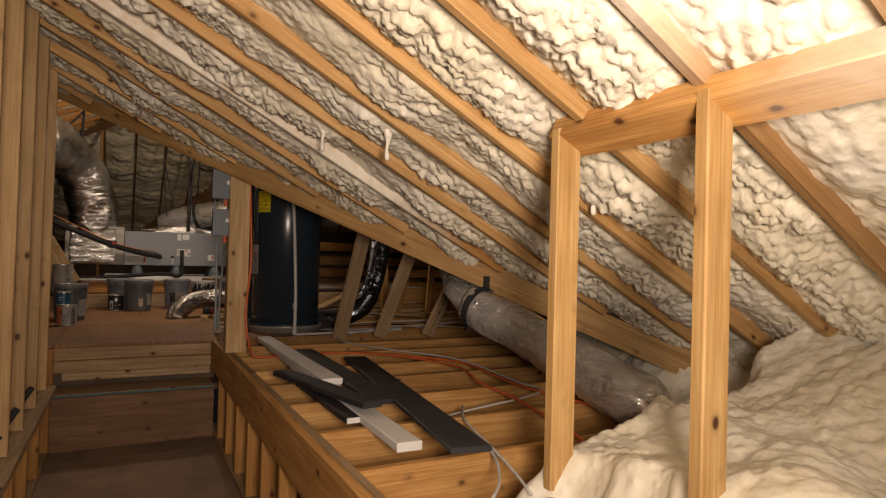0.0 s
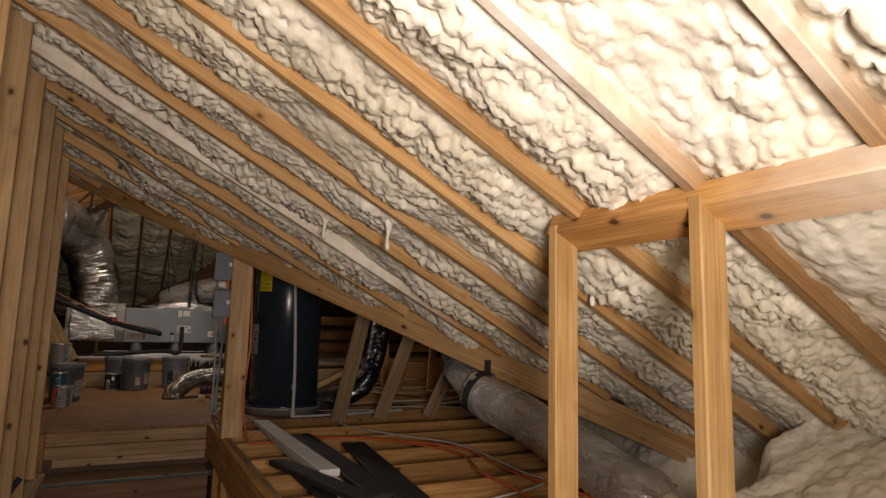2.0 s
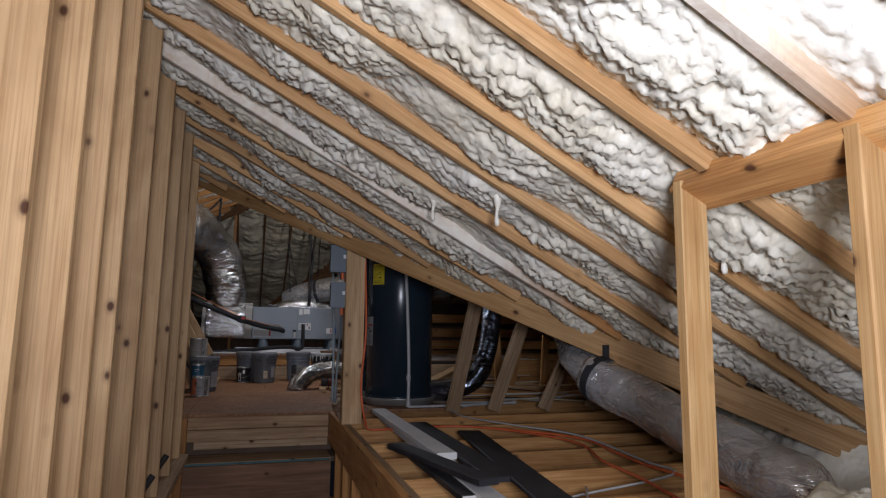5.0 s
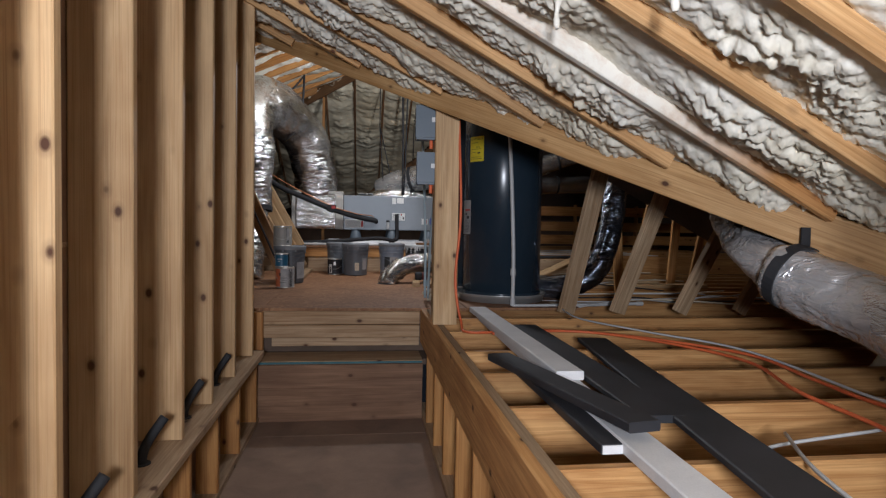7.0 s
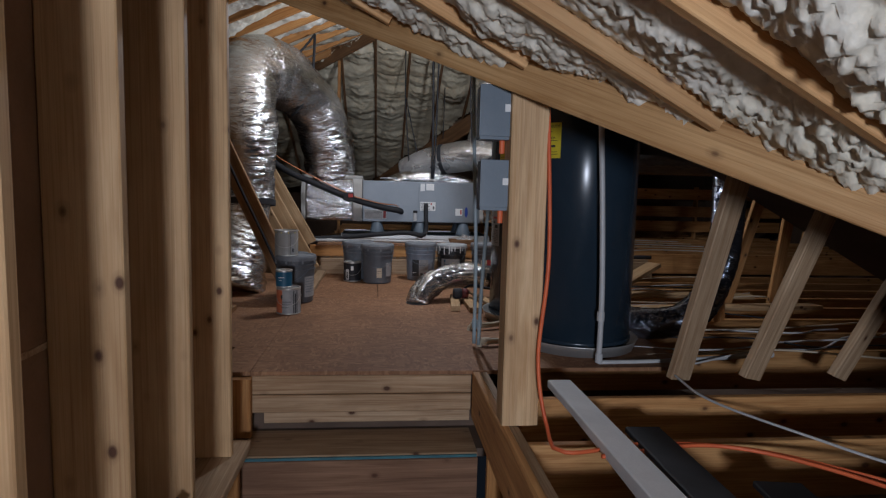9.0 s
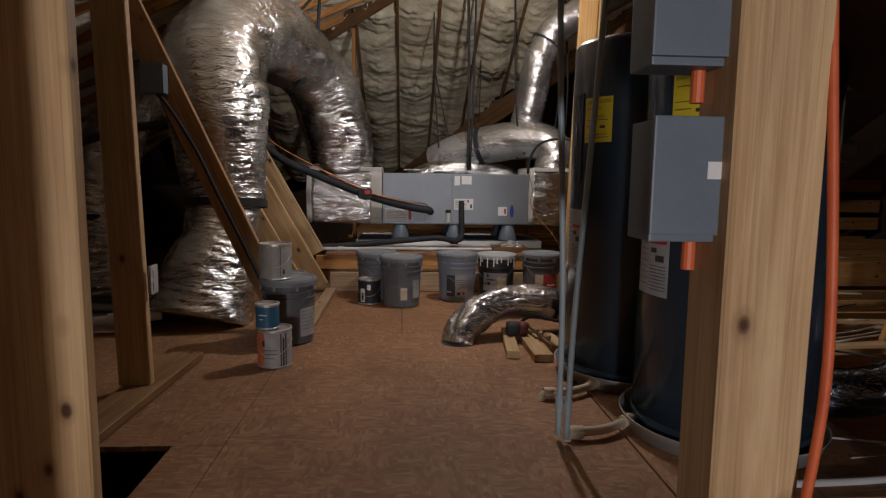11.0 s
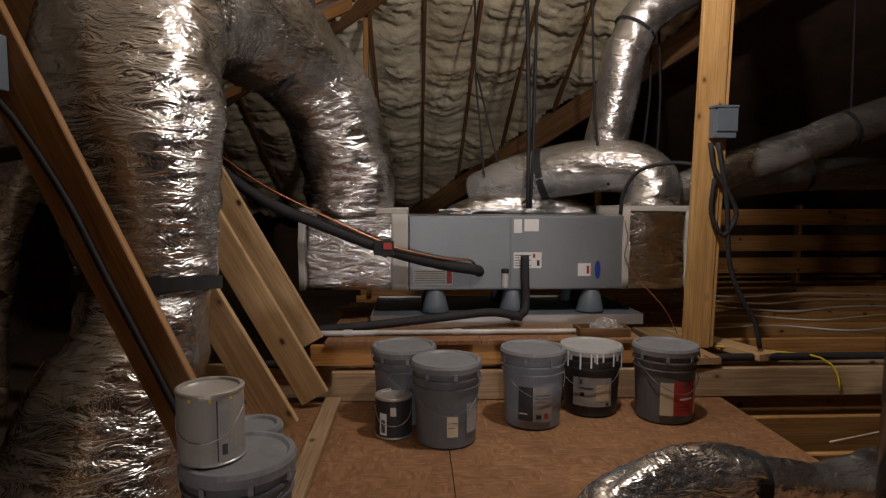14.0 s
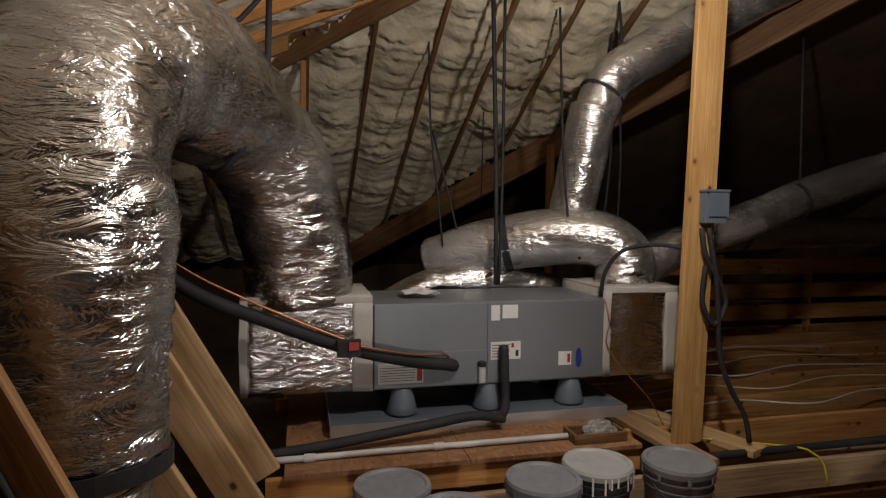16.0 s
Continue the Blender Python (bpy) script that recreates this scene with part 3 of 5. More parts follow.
def roof_e(x):
    return 1.81 + 0.69 * (x - 0.243)


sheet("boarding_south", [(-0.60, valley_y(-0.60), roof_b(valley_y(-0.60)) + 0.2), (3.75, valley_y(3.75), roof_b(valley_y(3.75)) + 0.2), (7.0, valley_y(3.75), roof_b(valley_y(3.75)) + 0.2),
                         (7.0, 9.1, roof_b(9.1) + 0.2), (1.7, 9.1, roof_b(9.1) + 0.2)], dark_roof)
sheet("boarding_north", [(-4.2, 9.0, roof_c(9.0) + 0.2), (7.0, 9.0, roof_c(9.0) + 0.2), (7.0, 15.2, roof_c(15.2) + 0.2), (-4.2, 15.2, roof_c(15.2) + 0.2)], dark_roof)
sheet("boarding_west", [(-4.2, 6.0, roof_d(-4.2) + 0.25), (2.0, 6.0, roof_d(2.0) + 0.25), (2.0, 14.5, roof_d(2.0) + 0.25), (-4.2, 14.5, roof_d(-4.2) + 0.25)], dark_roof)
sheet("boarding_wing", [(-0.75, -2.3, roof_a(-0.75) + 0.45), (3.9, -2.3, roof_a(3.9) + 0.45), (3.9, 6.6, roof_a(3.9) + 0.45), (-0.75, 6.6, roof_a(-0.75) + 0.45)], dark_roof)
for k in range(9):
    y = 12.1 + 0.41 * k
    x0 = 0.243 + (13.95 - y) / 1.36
    lumber("rafter", (max(x0, 0.2), y, roof_e(max(x0, 0.2))), (4.2, y, roof_e(4.2)), 0.038, 0.15, SHADE_WOOD, dark_roof)

# added walls that close the space, coloured dark as if unlit
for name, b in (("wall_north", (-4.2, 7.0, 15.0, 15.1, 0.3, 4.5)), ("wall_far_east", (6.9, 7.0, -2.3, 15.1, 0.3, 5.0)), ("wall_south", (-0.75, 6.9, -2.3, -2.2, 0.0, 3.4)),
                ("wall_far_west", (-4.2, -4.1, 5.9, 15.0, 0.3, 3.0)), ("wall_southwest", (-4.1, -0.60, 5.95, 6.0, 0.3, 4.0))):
    w = structure(name, "added bare boarding that closes the attic, shade put into its colour", "wall")
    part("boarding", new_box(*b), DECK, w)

# joists of the far part, seen beyond the platform
for k in range(11):
    y = 10.0 + 0.45 * k
    lumber("joist", (1.15 if y < 11.4 else -0.5, y, 0.80), (6.8, y, 0.80), 0.038, 0.235, JOIST, frame_floor)
for k in range(8):
    y = 6.57 + 0.44 * k
    lumber("joist", (1.04 if y < 8 else 1.75, y, 0.585), (6.8, y, 0.585), 0.038, 0.235, JOIST, frame_floor)

# ---- things along the walkway ----
post = structure("post_walkway", "square pine post under the valley beam", "post")
lumber("post", (0.765, 5.505, 0.72), (0.760, 5.505, 2.06), 0.115, 0.145, PINE, post, up=(1, 0, 0))

# knee wall of two studs under a plate, near the foam bank
knee = structure("wall_knee", "knee wall of pine studs under a plate against the rafters", "wall")
def knee_x(y):
    return 1.240 + (2.43 - y) * 0.03


lumber("plate", (knee_x(0.5) + 0.073, 0.5, 1.850), (knee_x(2.46) + 0.073, 2.46, 1.850), 0.125, 0.075, SPRAYED_PLATE, knee, roll=28)
for y in (2.425, 1.885, 0.54):
    lumber("stud", (knee_x(y) + 0.047, y, 0.72), (knee_x(y) + 0.047, y, 1.868), 0.040, 0.092, KNEE, knee, up=(1, 0, 0))

# foam bank on the floor at the eave
bank = structure("foam_bank", "heaped bank of cream spray foam over the floor at the eave", "foam")


def bank_height(x, y):
    e = min(1.0, max(0.0, (x - 1.21 + 0.08 * noise.noise(Vector((y * 5, 0, 3)))) / 0.15))
    f = min(1.0, max(0.0, (2.60 + 0.02 * (x - 1.2) + 0.10 * noise.noise(Vector((x * 5, 0, 8))) - y) / 0.15))
    g = math.sin(e * math.pi / 2) * math.sin(f * math.pi / 2)
    rise = 0.205 + max(0.0, x - 1.95) * 0.42 + max(0.0, x - 2.4) * 0.3
    return 0.58 + g * (0.08 + rise + 0.05 * noise.noise(Vector((x * 3, y * 3, 1))))


def bank_surface(x, y):
    return Vector((x, y, bank_height(x, y))), Vector((-0.2, 0.1, 1)).normalized()


foam_sheet("foam", bank_surface, np.arange(0.90, 3.6, 0.016), np.arange(-0.5, 2.95, 0.016),
           lambda x, y: bank_height(x, y) > 0.583 and bank_height(x, y) < roof_a(x, y) + 0.15, FOAM, bank, lump=0.055, low=0.04, stretch=(1.9, 1.7), seed=21.0)
eave = structure("foam_eave", "spray foam run along the eave where the roof meets the floor", "foam")
foam_sheet("foam", lambda x, y: (Vector((x, y, 0.55 + max(0.0, x - 2.75) * 0.95)), Vector((-0.7, 0, 0.7))), np.arange(2.62, 3.6, 0.025), np.arange(2.2, 4.6, 0.025),
           lambda x, y: True, FOAM, eave, lump=0.06, low=0.04, stretch=(1.3, 1.3), seed=31.0)

# loose boards on the joists
def loose_board(name, label, a, b, w, h, material, tip=None, roll=0.0):
    t = thing(name, label, "board", along(a, b, roll=roll))
    length = (Vector(b) - Vector(a)).length
    piece("plank", board_mesh(length, w, h).copy(), material, t)
    if tip:
        bm = new_box(length, length + 0.004, -w / 2 + 0.004, w / 2 - 0.004, -h / 2 + 0.003, h / 2 - 0.003)
        part("cut_end", bm, tip, t, "white cut end")
    return t


JT = 0.703
loose_board("trim_board", "long white trim board lying across the joists", (1.04, 5.83, JT + 0.056), (1.052, 4.05, JT + 0.056), 0.11, 0.036, WHITE)
loose_board("trim_board", "white trim board under the black boards", (1.075, 5.70, JT + 0.019), (1.02, 2.98, JT + 0.019), 0.105, 0.036, WHITE)
loose_board("black_board", "long matt black board across the joists", (1.25, 5.40, JT + 0.012), (1.165, 3.55, JT + 0.05), 0.14, 0.024, BLACK)
loose_board("black_board", "wide matt black board lying across the joists", (1.49, 4.93, JT + 0.02), (1.14, 2.72, JT + 0.068), 0.155, 0.022, BLACK)
loose_board("black_board", "narrow black board on top of the pile", (0.86, 4.42, JT + 0.050), (1.03, 3.40, JT + 0.082), 0.10, 0.03, BLACK)
loose_board("black_board", "short black board with a pale cut end", (0.95, 4.30, JT + 0.015), (0.96, 3.42, JT + 0.015), 0.09, 0.03, BLACK, WHITE)


def cable(name, label, category, points, radius, material, group="", step=0.04):
    t = thing(name, label, category, pose(*points[0]), group)
    base = Vector(points[0])
    piece("run", tube([Vector(p) - base for p in points], radius, 7, step), material, t)
    return t


cable("extension_cord", "orange extension cord lying over the joists", "cord",
      [(0.83, 5.46, 1.95), (0.845, 5.42, 1.4), (0.82, 5.42, 1.0), (0.85, 5.36, 0.75), (0.88, 5.22, JT + 0.01), (1.25, 5.28, JT + 0.01), (1.62, 5.18, JT + 0.01), (1.92, 4.83, JT + 0.01), (2.05, 4.42, JT + 0.01),
       (1.92, 3.95, JT + 0.01), (1.88, 3.5, JT + 0.01), (1.75, 2.9, JT + 0.01), (1.6, 2.6, JT + 0.02)], 0.008, ORANGE)
cable("extension_cord", "second orange cord lying over the joists", "cord",
      [(1.0, 5.18, JT + 0.01), (1.45, 5.25, JT + 0.01), (1.8, 5.05, JT + 0.01), (2.15, 4.6, JT + 0.01), (2.12, 4.1, JT + 0.01), (2.1, 3.75, JT + 0.01), (2.2, 3.1, JT + 0.01)], 0.008, ORANGE)
cable("house_cable", "white house wiring cable over the joists", "cable",
      [(1.7, 6.05, JT + 0.03), (1.72, 5.7, JT + 0.01), (1.95, 5.2, JT + 0.01), (2.2, 4.7, JT + 0.01), (2.15, 3.9, JT + 0.01), (2.1, 3.6, JT + 0.008), (1.5, 3.55, JT - 0.05), (1.35, 3.2, JT + 0.01), (1.30, 2.85, JT + 0.01), (1.18, 2.6, JT + 0.0), (1.05, 2.45, JT)], 0.006, PVC)
cable("house_cable", "white house wiring cable over the joists", "cable",
      [(1.62, 3.62, JT - 0.03), (1.42, 3.25, JT + 0.01), (1.33, 2.9, JT + 0.01), (1.26, 2.62, JT), (1.2, 2.45, JT)], 0.006, PVC)

# black pipe stubs at the sill of the partition
for y in (3.55, 4.05, 4.55, 5.08):
    t = thing("pipe_stub", "short black foam-sleeved pipe through the sill", "pipe", pose(-0.485, y, 0.472))
    piece("sleeve", tube([(0, 0, -0.04), (0.0, 0.005, 0.03), (0.018, 0.025, 0.08), (0.045, 0.05, 0.125), (0.058, 0.06, 0.145)], 0.017, 12, 0.015), RUBBER, t)
    part("collar", lathe([(0, -0.005), (0.03, -0.005), (0.03, 0.004), (0, 0.004)], 14), RUBBER, t)


# flexible ducts in foil jackets
def crumple(depth=0.018, pitch=0.05, seed=0.0):
    """Slack folds that run slanting round the jacket, and shallow dents."""
    def f(a, run):
        c, d = math.cos(a), math.sin(a)
        q = Vector((c * 1.3, d * 1.3, run * 3.4 + seed))
        turn = noise.noise(q * 0.8)
        ring = 0.07 * math.sin(run * 2 * math.pi / pitch + a + 3.0 * turn)
        slant = run * 8.0 + 2.6 * math.sin(a + seed) + 4.0 * turn
        taut = min(1.0, max(0.15, 0.65 + 1.3 * noise.noise(q * 0.9 + Vector((2, 7, 0)))))
        fold = taut * (abs(noise.noise(Vector((c * 1.1, d * 1.1, slant * 0.6)))) + 0.45 * abs(noise.noise(Vector((c * 2.6 + 5, d * 2.6, slant * 1.1)))) + 0.2 * abs(noise.noise(Vector((c * 6.0, d * 6.0 + 3, slant * 2.6)))))
        dent = 0.8 * noise.noise(q * 1.1 + Vector((9, 0, 0)))
        return depth * (ring - 1.5 * fold + dent + 0.35)
    return f


def flex_duct(name, label, runs, straps=(), material=None, at=(0, 0, 0)):
    """A flexible duct of one or more runs: (points, radius, seed, dent)."""
    t = thing(name, label, "duct", pose(*at))
    base = Vector(at)
    for points, radius, seed, dent in runs:
        piece("jacket", tube([Vector(p) - base for p in points], radius, 40, 0.016, crumple(dent, 0.055, seed)), material or FOIL, t)
    for centre, axis, r, width in straps:
        bm = lathe([(r, -width / 2), (r + 0.006, -width / 2), (r + 0.006, width / 2), (r, width / 2)], 36)
        q = Vector(axis).to_track_quat("Z", "Y").to_matrix().to_4x4()
        q.translation = Vector(centre) - base
        part("strap", bm, RUBBER, t, "black strap", m=q)
    return t


east_duct = flex_duct("flex_duct", "foil-jacketed flexible duct resting over the joists, strapped to the beam",
                      [([(2.6, 5.6, 1.62), (2.3, 5.0, 1.42), (2.03, 4.40, 1.23), (2.02, 4.14, 1.14)], 0.098, 3.0, 0.018),
                       ([(2.00, 4.18, 1.155), (2.10, 3.88, 1.05), (2.13, 3.5, 0.95), (2.08, 3.1, 0.88), (2.00, 2.78, 0.855), (1.97, 2.60, 0.82)],
                        lambda s: 0.128 if s < 0.9 else 0.128 - (s - 0.9) * 0.8, 5.0, 0.016)],
                      [((2.025, 4.13, 1.135), (0.2, -0.8, -0.3), 0.134, 0.05)], FOIL_GREY, (2.05, 3.4, 0.71))
bm = new_box(-0.02, 0.02, -0.004, 0.004, 0, 0.09)
part("strap_tail", bm, RUBBER, east_duct, m=Matrix.Translation((2.05 - 2.05, 4.10 - 3.4, 1.25 - 0.71)))

# foam runs that hardened as they hung from the roof
random.seed(8)
for x, y, z, long in ((1.02, 3.30, 0.0, 0.09), (1.75, 2.22, 0.0, 0.07), (1.62, 2.66, 0.0, 0.03), (0.86, 3.74, 0.0, 0.07)):
    base = Vector((x, y, roof_a(x, y) + 0.03))
    pts = [Vector((0, 0, 0)), Vector((0.008, 0.004, -long * 0.5)), Vector((0.004, 0.008, -long)), Vector((0.006, 0.006, -long - 0.05))]
    piece("foam_drip", tube(pts, lambda s: 0.016 - 0.010 * s + 0.004 * math.sin(s * 9), 10, 0.012), FOAM, slope_a, m=Matrix.Translation(base))

# ---- things on the platform ----
def text_mesh(words, size):
    """Lettering as a mesh in the XY plane, from its left lower corner."""
    cu = bpy.data.curves.new("words", "FONT")
    cu.body, cu.size = words, size
    ob = new("words", cu)
    bpy.context.view_layer.update()
    me = bpy.data.meshes.new_from_object(ob.evaluated_get(bpy.context.evaluated_depsgraph_get()))
    bpy.data.objects.remove(ob)
    return me


def bent_text(words, size, r, a0, z):
    """Lettering bent round a cylinder, from angle a0 in degrees, upright at height z."""
    me = text_mesh(words, size)
    for v in me.vertices:
        a = radians(a0) + v.co.x / r
        v.co = Vector((math.cos(a) * r, math.sin(a) * r, z + v.co.y))
    return me


PAPER_LABEL = spotted("heater_label_paper", [(0.3, (0.30, 0.30, 0.30)), (0.7, (0.40, 0.40, 0.40))], 12, 0.5, 0.02, 0.001)


def water_heater(x, y, z, r, tall):
    t = thing("water_heater", "tall slate-grey water heater with yellow and white labels", "water heater", pose(x, y, z, 0, 0, -12.5), "water heaters")
    part("drain_pan", lathe([(0, 0), (r + 0.025, 0), (r + 0.042, 0.06), (r + 0.050, 0.064), (r + 0.045, 0.055), (r + 0.02, 0.008), (0, 0.008)], 48), ALU, t, "shallow aluminium drain pan", True)
    part("tank", lathe([(0, 0.02), (r - 0.012, 0.02), (r - 0.012, 0.05), (r, 0.055), (r, tall - 0.03), (r - 0.012, tall - 0.008), (r - 0.05, tall), (0, tall + 0.005)], 72), TANK, t, smooth=True)
    part("base_ring", lathe([(r + 0.002, 0.05), (r + 0.006, 0.052), (r + 0.006, 0.075), (r + 0.002, 0.078)], 60), TANK, t, smooth=True)
    # access covers, one above the other
    for z0, z1 in ((0.92, 1.32),):
        bm = bmesh.new()
        sticker(bm, r + 0.004, 196, 210, z0, z1, 6)
        g = bmesh.ops.extrude_face_region(bm, geom=bm.faces[:])
        for v in [v for v in g["geom"] if isinstance(v, bmesh.types.BMVert)]:
            v.co.x *= (r - 0.004) / (r + 0.0048)
            v.co.y *= (r - 0.004) / (r + 0.0048)
        bmesh.ops.recalc_face_normals(bm, faces=bm.faces)
        part("access_cover", bm, TANK, t)
    guide = part("energy_label", sticker(bmesh.new(), r + 0.001, 213, 240, 1.10, 1.295), YELLOW, t, "yellow energy label with black print")
    piece("print", bent_text("ENERGYGUIDE", 0.020, r + 0.0025, 214.5, 1.268), INK, guide)
    piece("print", bent_text("5424", 0.020, r + 0.0025, 226, 1.205), INK, guide)
    for a0, a1, z0 in ((215, 236, 1.195), (229, 234, 1.16), (215, 226, 1.17), (215, 236, 1.133), (215, 237, 1.12), (216, 230, 1.245)):
        part("print_bar", sticker(bmesh.new(), r + 0.002, a0, a1, z0, z0 + (0.012 if a0 == 229 else 0.003)), INK, guide)
    note = part("warning_label", sticker(bmesh.new(), r + 0.001, 183, 217, 0.53, 0.80), PAPER_LABEL, t, "white warning label with small print")
    for k in range(11):
        part("print_bar", sticker(bmesh.new(), r + 0.002, 185, 197, 0.775 - k * 0.021, 0.777 - k * 0.021), INK, note)
    for k in range(8):
        part("print_bar", sticker(bmesh.new(), r + 0.002, 199, 215, 0.635 - k * 0.012, 0.6375 - k * 0.012), INK, note)
    part("print_bar", sticker(bmesh.new(), r + 0.002, 199, 215, 0.715, 0.73), RED, note)
    part("print_bar", sticker(bmesh.new(), r + 0.002, 200, 206, 0.683, 0.70), INK, note)
    part("print_bar", sticker(bmesh.new(), r + 0.002, 205, 213, 0.652, 0.675), INK, note)
    return t


H1 = water_heater(1.40, 6.69, DECK_Z + 0.005, 0.315, 1.56)
H2 = copy_thing(H1, pose(1.31, 7.36, DECK_Z + 0.005, 0, 0, -14))
stand = structure("heater_stand", "strand board stand under the water heaters", "platform")
part("stand_board", new_box(1.03, 1.90, 6.20, 8.10, DECK_Z - 0.022, DECK_Z - 0.002, 0.002), OSB, stand)


def pipe_run(name, label, points, radius, material, joints=(), step=0.05):
    t = thing(name, label, "pipe", pose(*points[0]))
    base = Vector(points[0])
    piece("pipe", tube([Vector(p) - base for p in points], radius, 12, step), material, t)
    for p, axis in joints:
        q = Vector(axis).to_track_quat("Z", "Y").to_matrix().to_4x4()
        q.translation = Vector(p) - base
        part("coupling", lathe([(radius, -0.025), (radius * 1.35, -0.025), (radius * 1.35, 0.025), (radius, 0.025)], 16), material, t, smooth=False, m=q)
    return t


pipe_run("drain_pipe", "upright grey-white drain pipe beside the water heaters", [(0.765, 6.62, 0.74), (0.755, 6.60, 1.3), (0.72, 6.60, 2.05), (0.71, 6.6, 2.35)], 0.0105, PIPE_GREY, [((0.763, 6.615, 0.86), (0, 0, 1))])
pipe_run("drain_pipe", "leaning grey-white drain pipe beside the water heaters", [(0.785, 6.585, 0.74), (0.80, 6.59, 1.2), (0.85, 6.60, 2.02), (0.875, 6.61, 2.4)], 0.0105, PIPE_GREY, [((0.787, 6.586, 0.86), (0.03, 0, 1))])
for y in (6.62, 7.02):
    pipe_run("pan_drain", "cream plastic drain pipe from the heater pan", [(1.12, y + 0.14, 0.755), (0.95, y + 0.02, 0.752), (0.83, y, 0.750), (0.80, y, 0.735), (0.798, y, 0.70)], 0.017, CPVC,
             [((1.05, y + 0.09, 0.754), (1, 0.8, 0)), ((0.83, y, 0.750), (1, 0, 0))], 0.02)
pipe_run("water_pipe", "white water pipe standing in front of the heater", [(1.395, 6.27, 0.735), (1.393, 6.27, 1.1), (1.372, 6.28, 1.6), (1.35, 6.30, 2.05), (1.345, 6.31, 2.4)], 0.015, PVC,
         [((1.393, 6.27, 0.98), (0, 0, 1)), ((1.395, 6.27, 0.75), (0, 0, 1))])
pipe_run("water_pipe", "white water pipe along the floor beyond the joists", [(1.395, 6.27, 0.725), (1.8, 6.30, 0.722), (2.5, 6.42, 0.722)], 0.013, PVC, [((2.48, 6.415, 0.722), (1, 0.1, 0))])


# electrical boxes on the post
def switch_box(x0, x1, y0, y1, z0, z1):
    t = thing("disconnect_box", "blue-grey metal electrical box fixed to the post", "electrical box", pose((x0 + x1) / 2, (y0 + y1) / 2, z0), "electrical boxes")
    w, d, h = x1 - x0, y1 - y0, z1 - z0
    part("body", new_box(-w / 2, w / 2, -d / 2, d / 2, 0, h, 0.004), EBOX, t)
    part("cover", new_box(-w / 2 - 0.004, w / 2 + 0.004, -d / 2 - 0.012, -d / 2 - 0.001, 0.012, h + 0.004, 0.003), EBOX, t)
    part("notice", new_box(w / 2 - 0.028, w / 2 - 0.006, -d / 2 - 0.0135, -d / 2 - 0.0125, h * 0.52, h * 0.66), PAPER, t, "small white notice")
    part("conduit", lathe([(0, -0.05), (0.011, -0.05), (0.011, 0.0), (0, 0.0)], 12), ORANGE, t, "orange cable gland", m=Matrix.Translation((w * 0.3, 0, 0)))
    return t


switch_box(0.575, 0.695, 5.49, 5.58, 1.835, 2.035)
switch_box(0.585, 0.695, 5.49, 5.58, 1.565, 1.755)


# flexible arch over the platform
flex_duct("floor_duct", "foil-jacketed flexible duct arching out of a hole in the platform",
          [([(0.53, 7.93, 0.70), (0.56, 7.97, 0.79), (0.66, 8.03, 0.875), (0.81, 8.08, 0.92), (0.98, 8.11, 0.925), (1.10, 8.13, 0.90)], 0.098, 11.0, 0.022),
           ([(1.08, 8.13, 0.90), (1.25, 8.16, 0.865), (1.42, 8.2, 0.83), (1.7, 8.3, 0.83)], 0.090, 13.0, 0.016)],
          [((1.10, 8.13, 0.90), (1, 0.15, -0.15), 0.094, 0.05)], FOIL_CLEAN, (0.5, 7.95, 0.72))
# no opening here: a black disc on the sheet paints the hole's shade
hole = structure("floor_hole", "flat black disc painting the shade of the duct's hole in the platform", "hole")
part("edge", lathe([(0, 0.001), (0.100, 0.001), (0.100, 0.0035), (0, 0.0035)], 28), INK, hole, m=pose(0.52, 7.925, DECK_Z))

# recirculation pump and timber offcuts
for a, b, w in (((0.83, 8.10, 0.742), (0.78, 7.60, 0.742), 0.07), ((0.93, 7.98, 0.742), (0.93, 7.54, 0.742), 0.10), ((1.03, 8.02, 0.742), (1.06, 7.72, 0.742), 0.09)):
    loose_board("timber_offcut", "short pale pine offcut lying on the platform", a, b, w, 0.038, PINE)
pump = thing("pump", "small red and black circulation pump with brass fittings", "pump", pose(0.90, 7.93, 0.80))
part("motor", lathe([(0, -0.06), (0.035, -0.06), (0.042, -0.05), (0.042, 0.0), (0.035, 0.01), (0, 0.01)], 20), RUBBER, pump, "black motor housing", True, m=pose(-0.04, 0, 0, 0, 90, 0))
part("casing", lathe([(0, 0), (0.038, 0.0), (0.042, 0.02), (0.034, 0.05), (0, 0.055)], 20), RED_OLD, pump, "dark red pump casing", True, m=pose(-0.03, 0, 0, 0, 90, 0))
for y in (0.06, -0.06, -0.12, -0.2):
    part("fitting", lathe([(0, -0.024), (0.013, -0.024), (0.016, -0.012), (0.013, 0.0), (0.016, 0.012), (0.013, 0.024), (0, 0.024)], 12), BRASS, pump, "dull brass threaded fitting", True, m=pose(0.045 - y * 0.25, y, 0, 90, 0, -14))
piece("hose", tube([(0.03, 0.1, 0.0), (0.045, 0.0, 0.0), (0.08, -0.12, -0.005), (0.12, -0.3, -0.02), (0.2, -0.42, -0.02)], 0.010, 10, 0.03), BRASS, pump)
piece("cord", tube([(-0.02, 0.03, 0.02), (0.04, 0.06, 0.055), (0.12, 0.07, 0.05), (0.2, 0.06, 0.03), (0.35, 0.1, 0.02)], 0.010, 8, 0.03), RUBBER, pump)


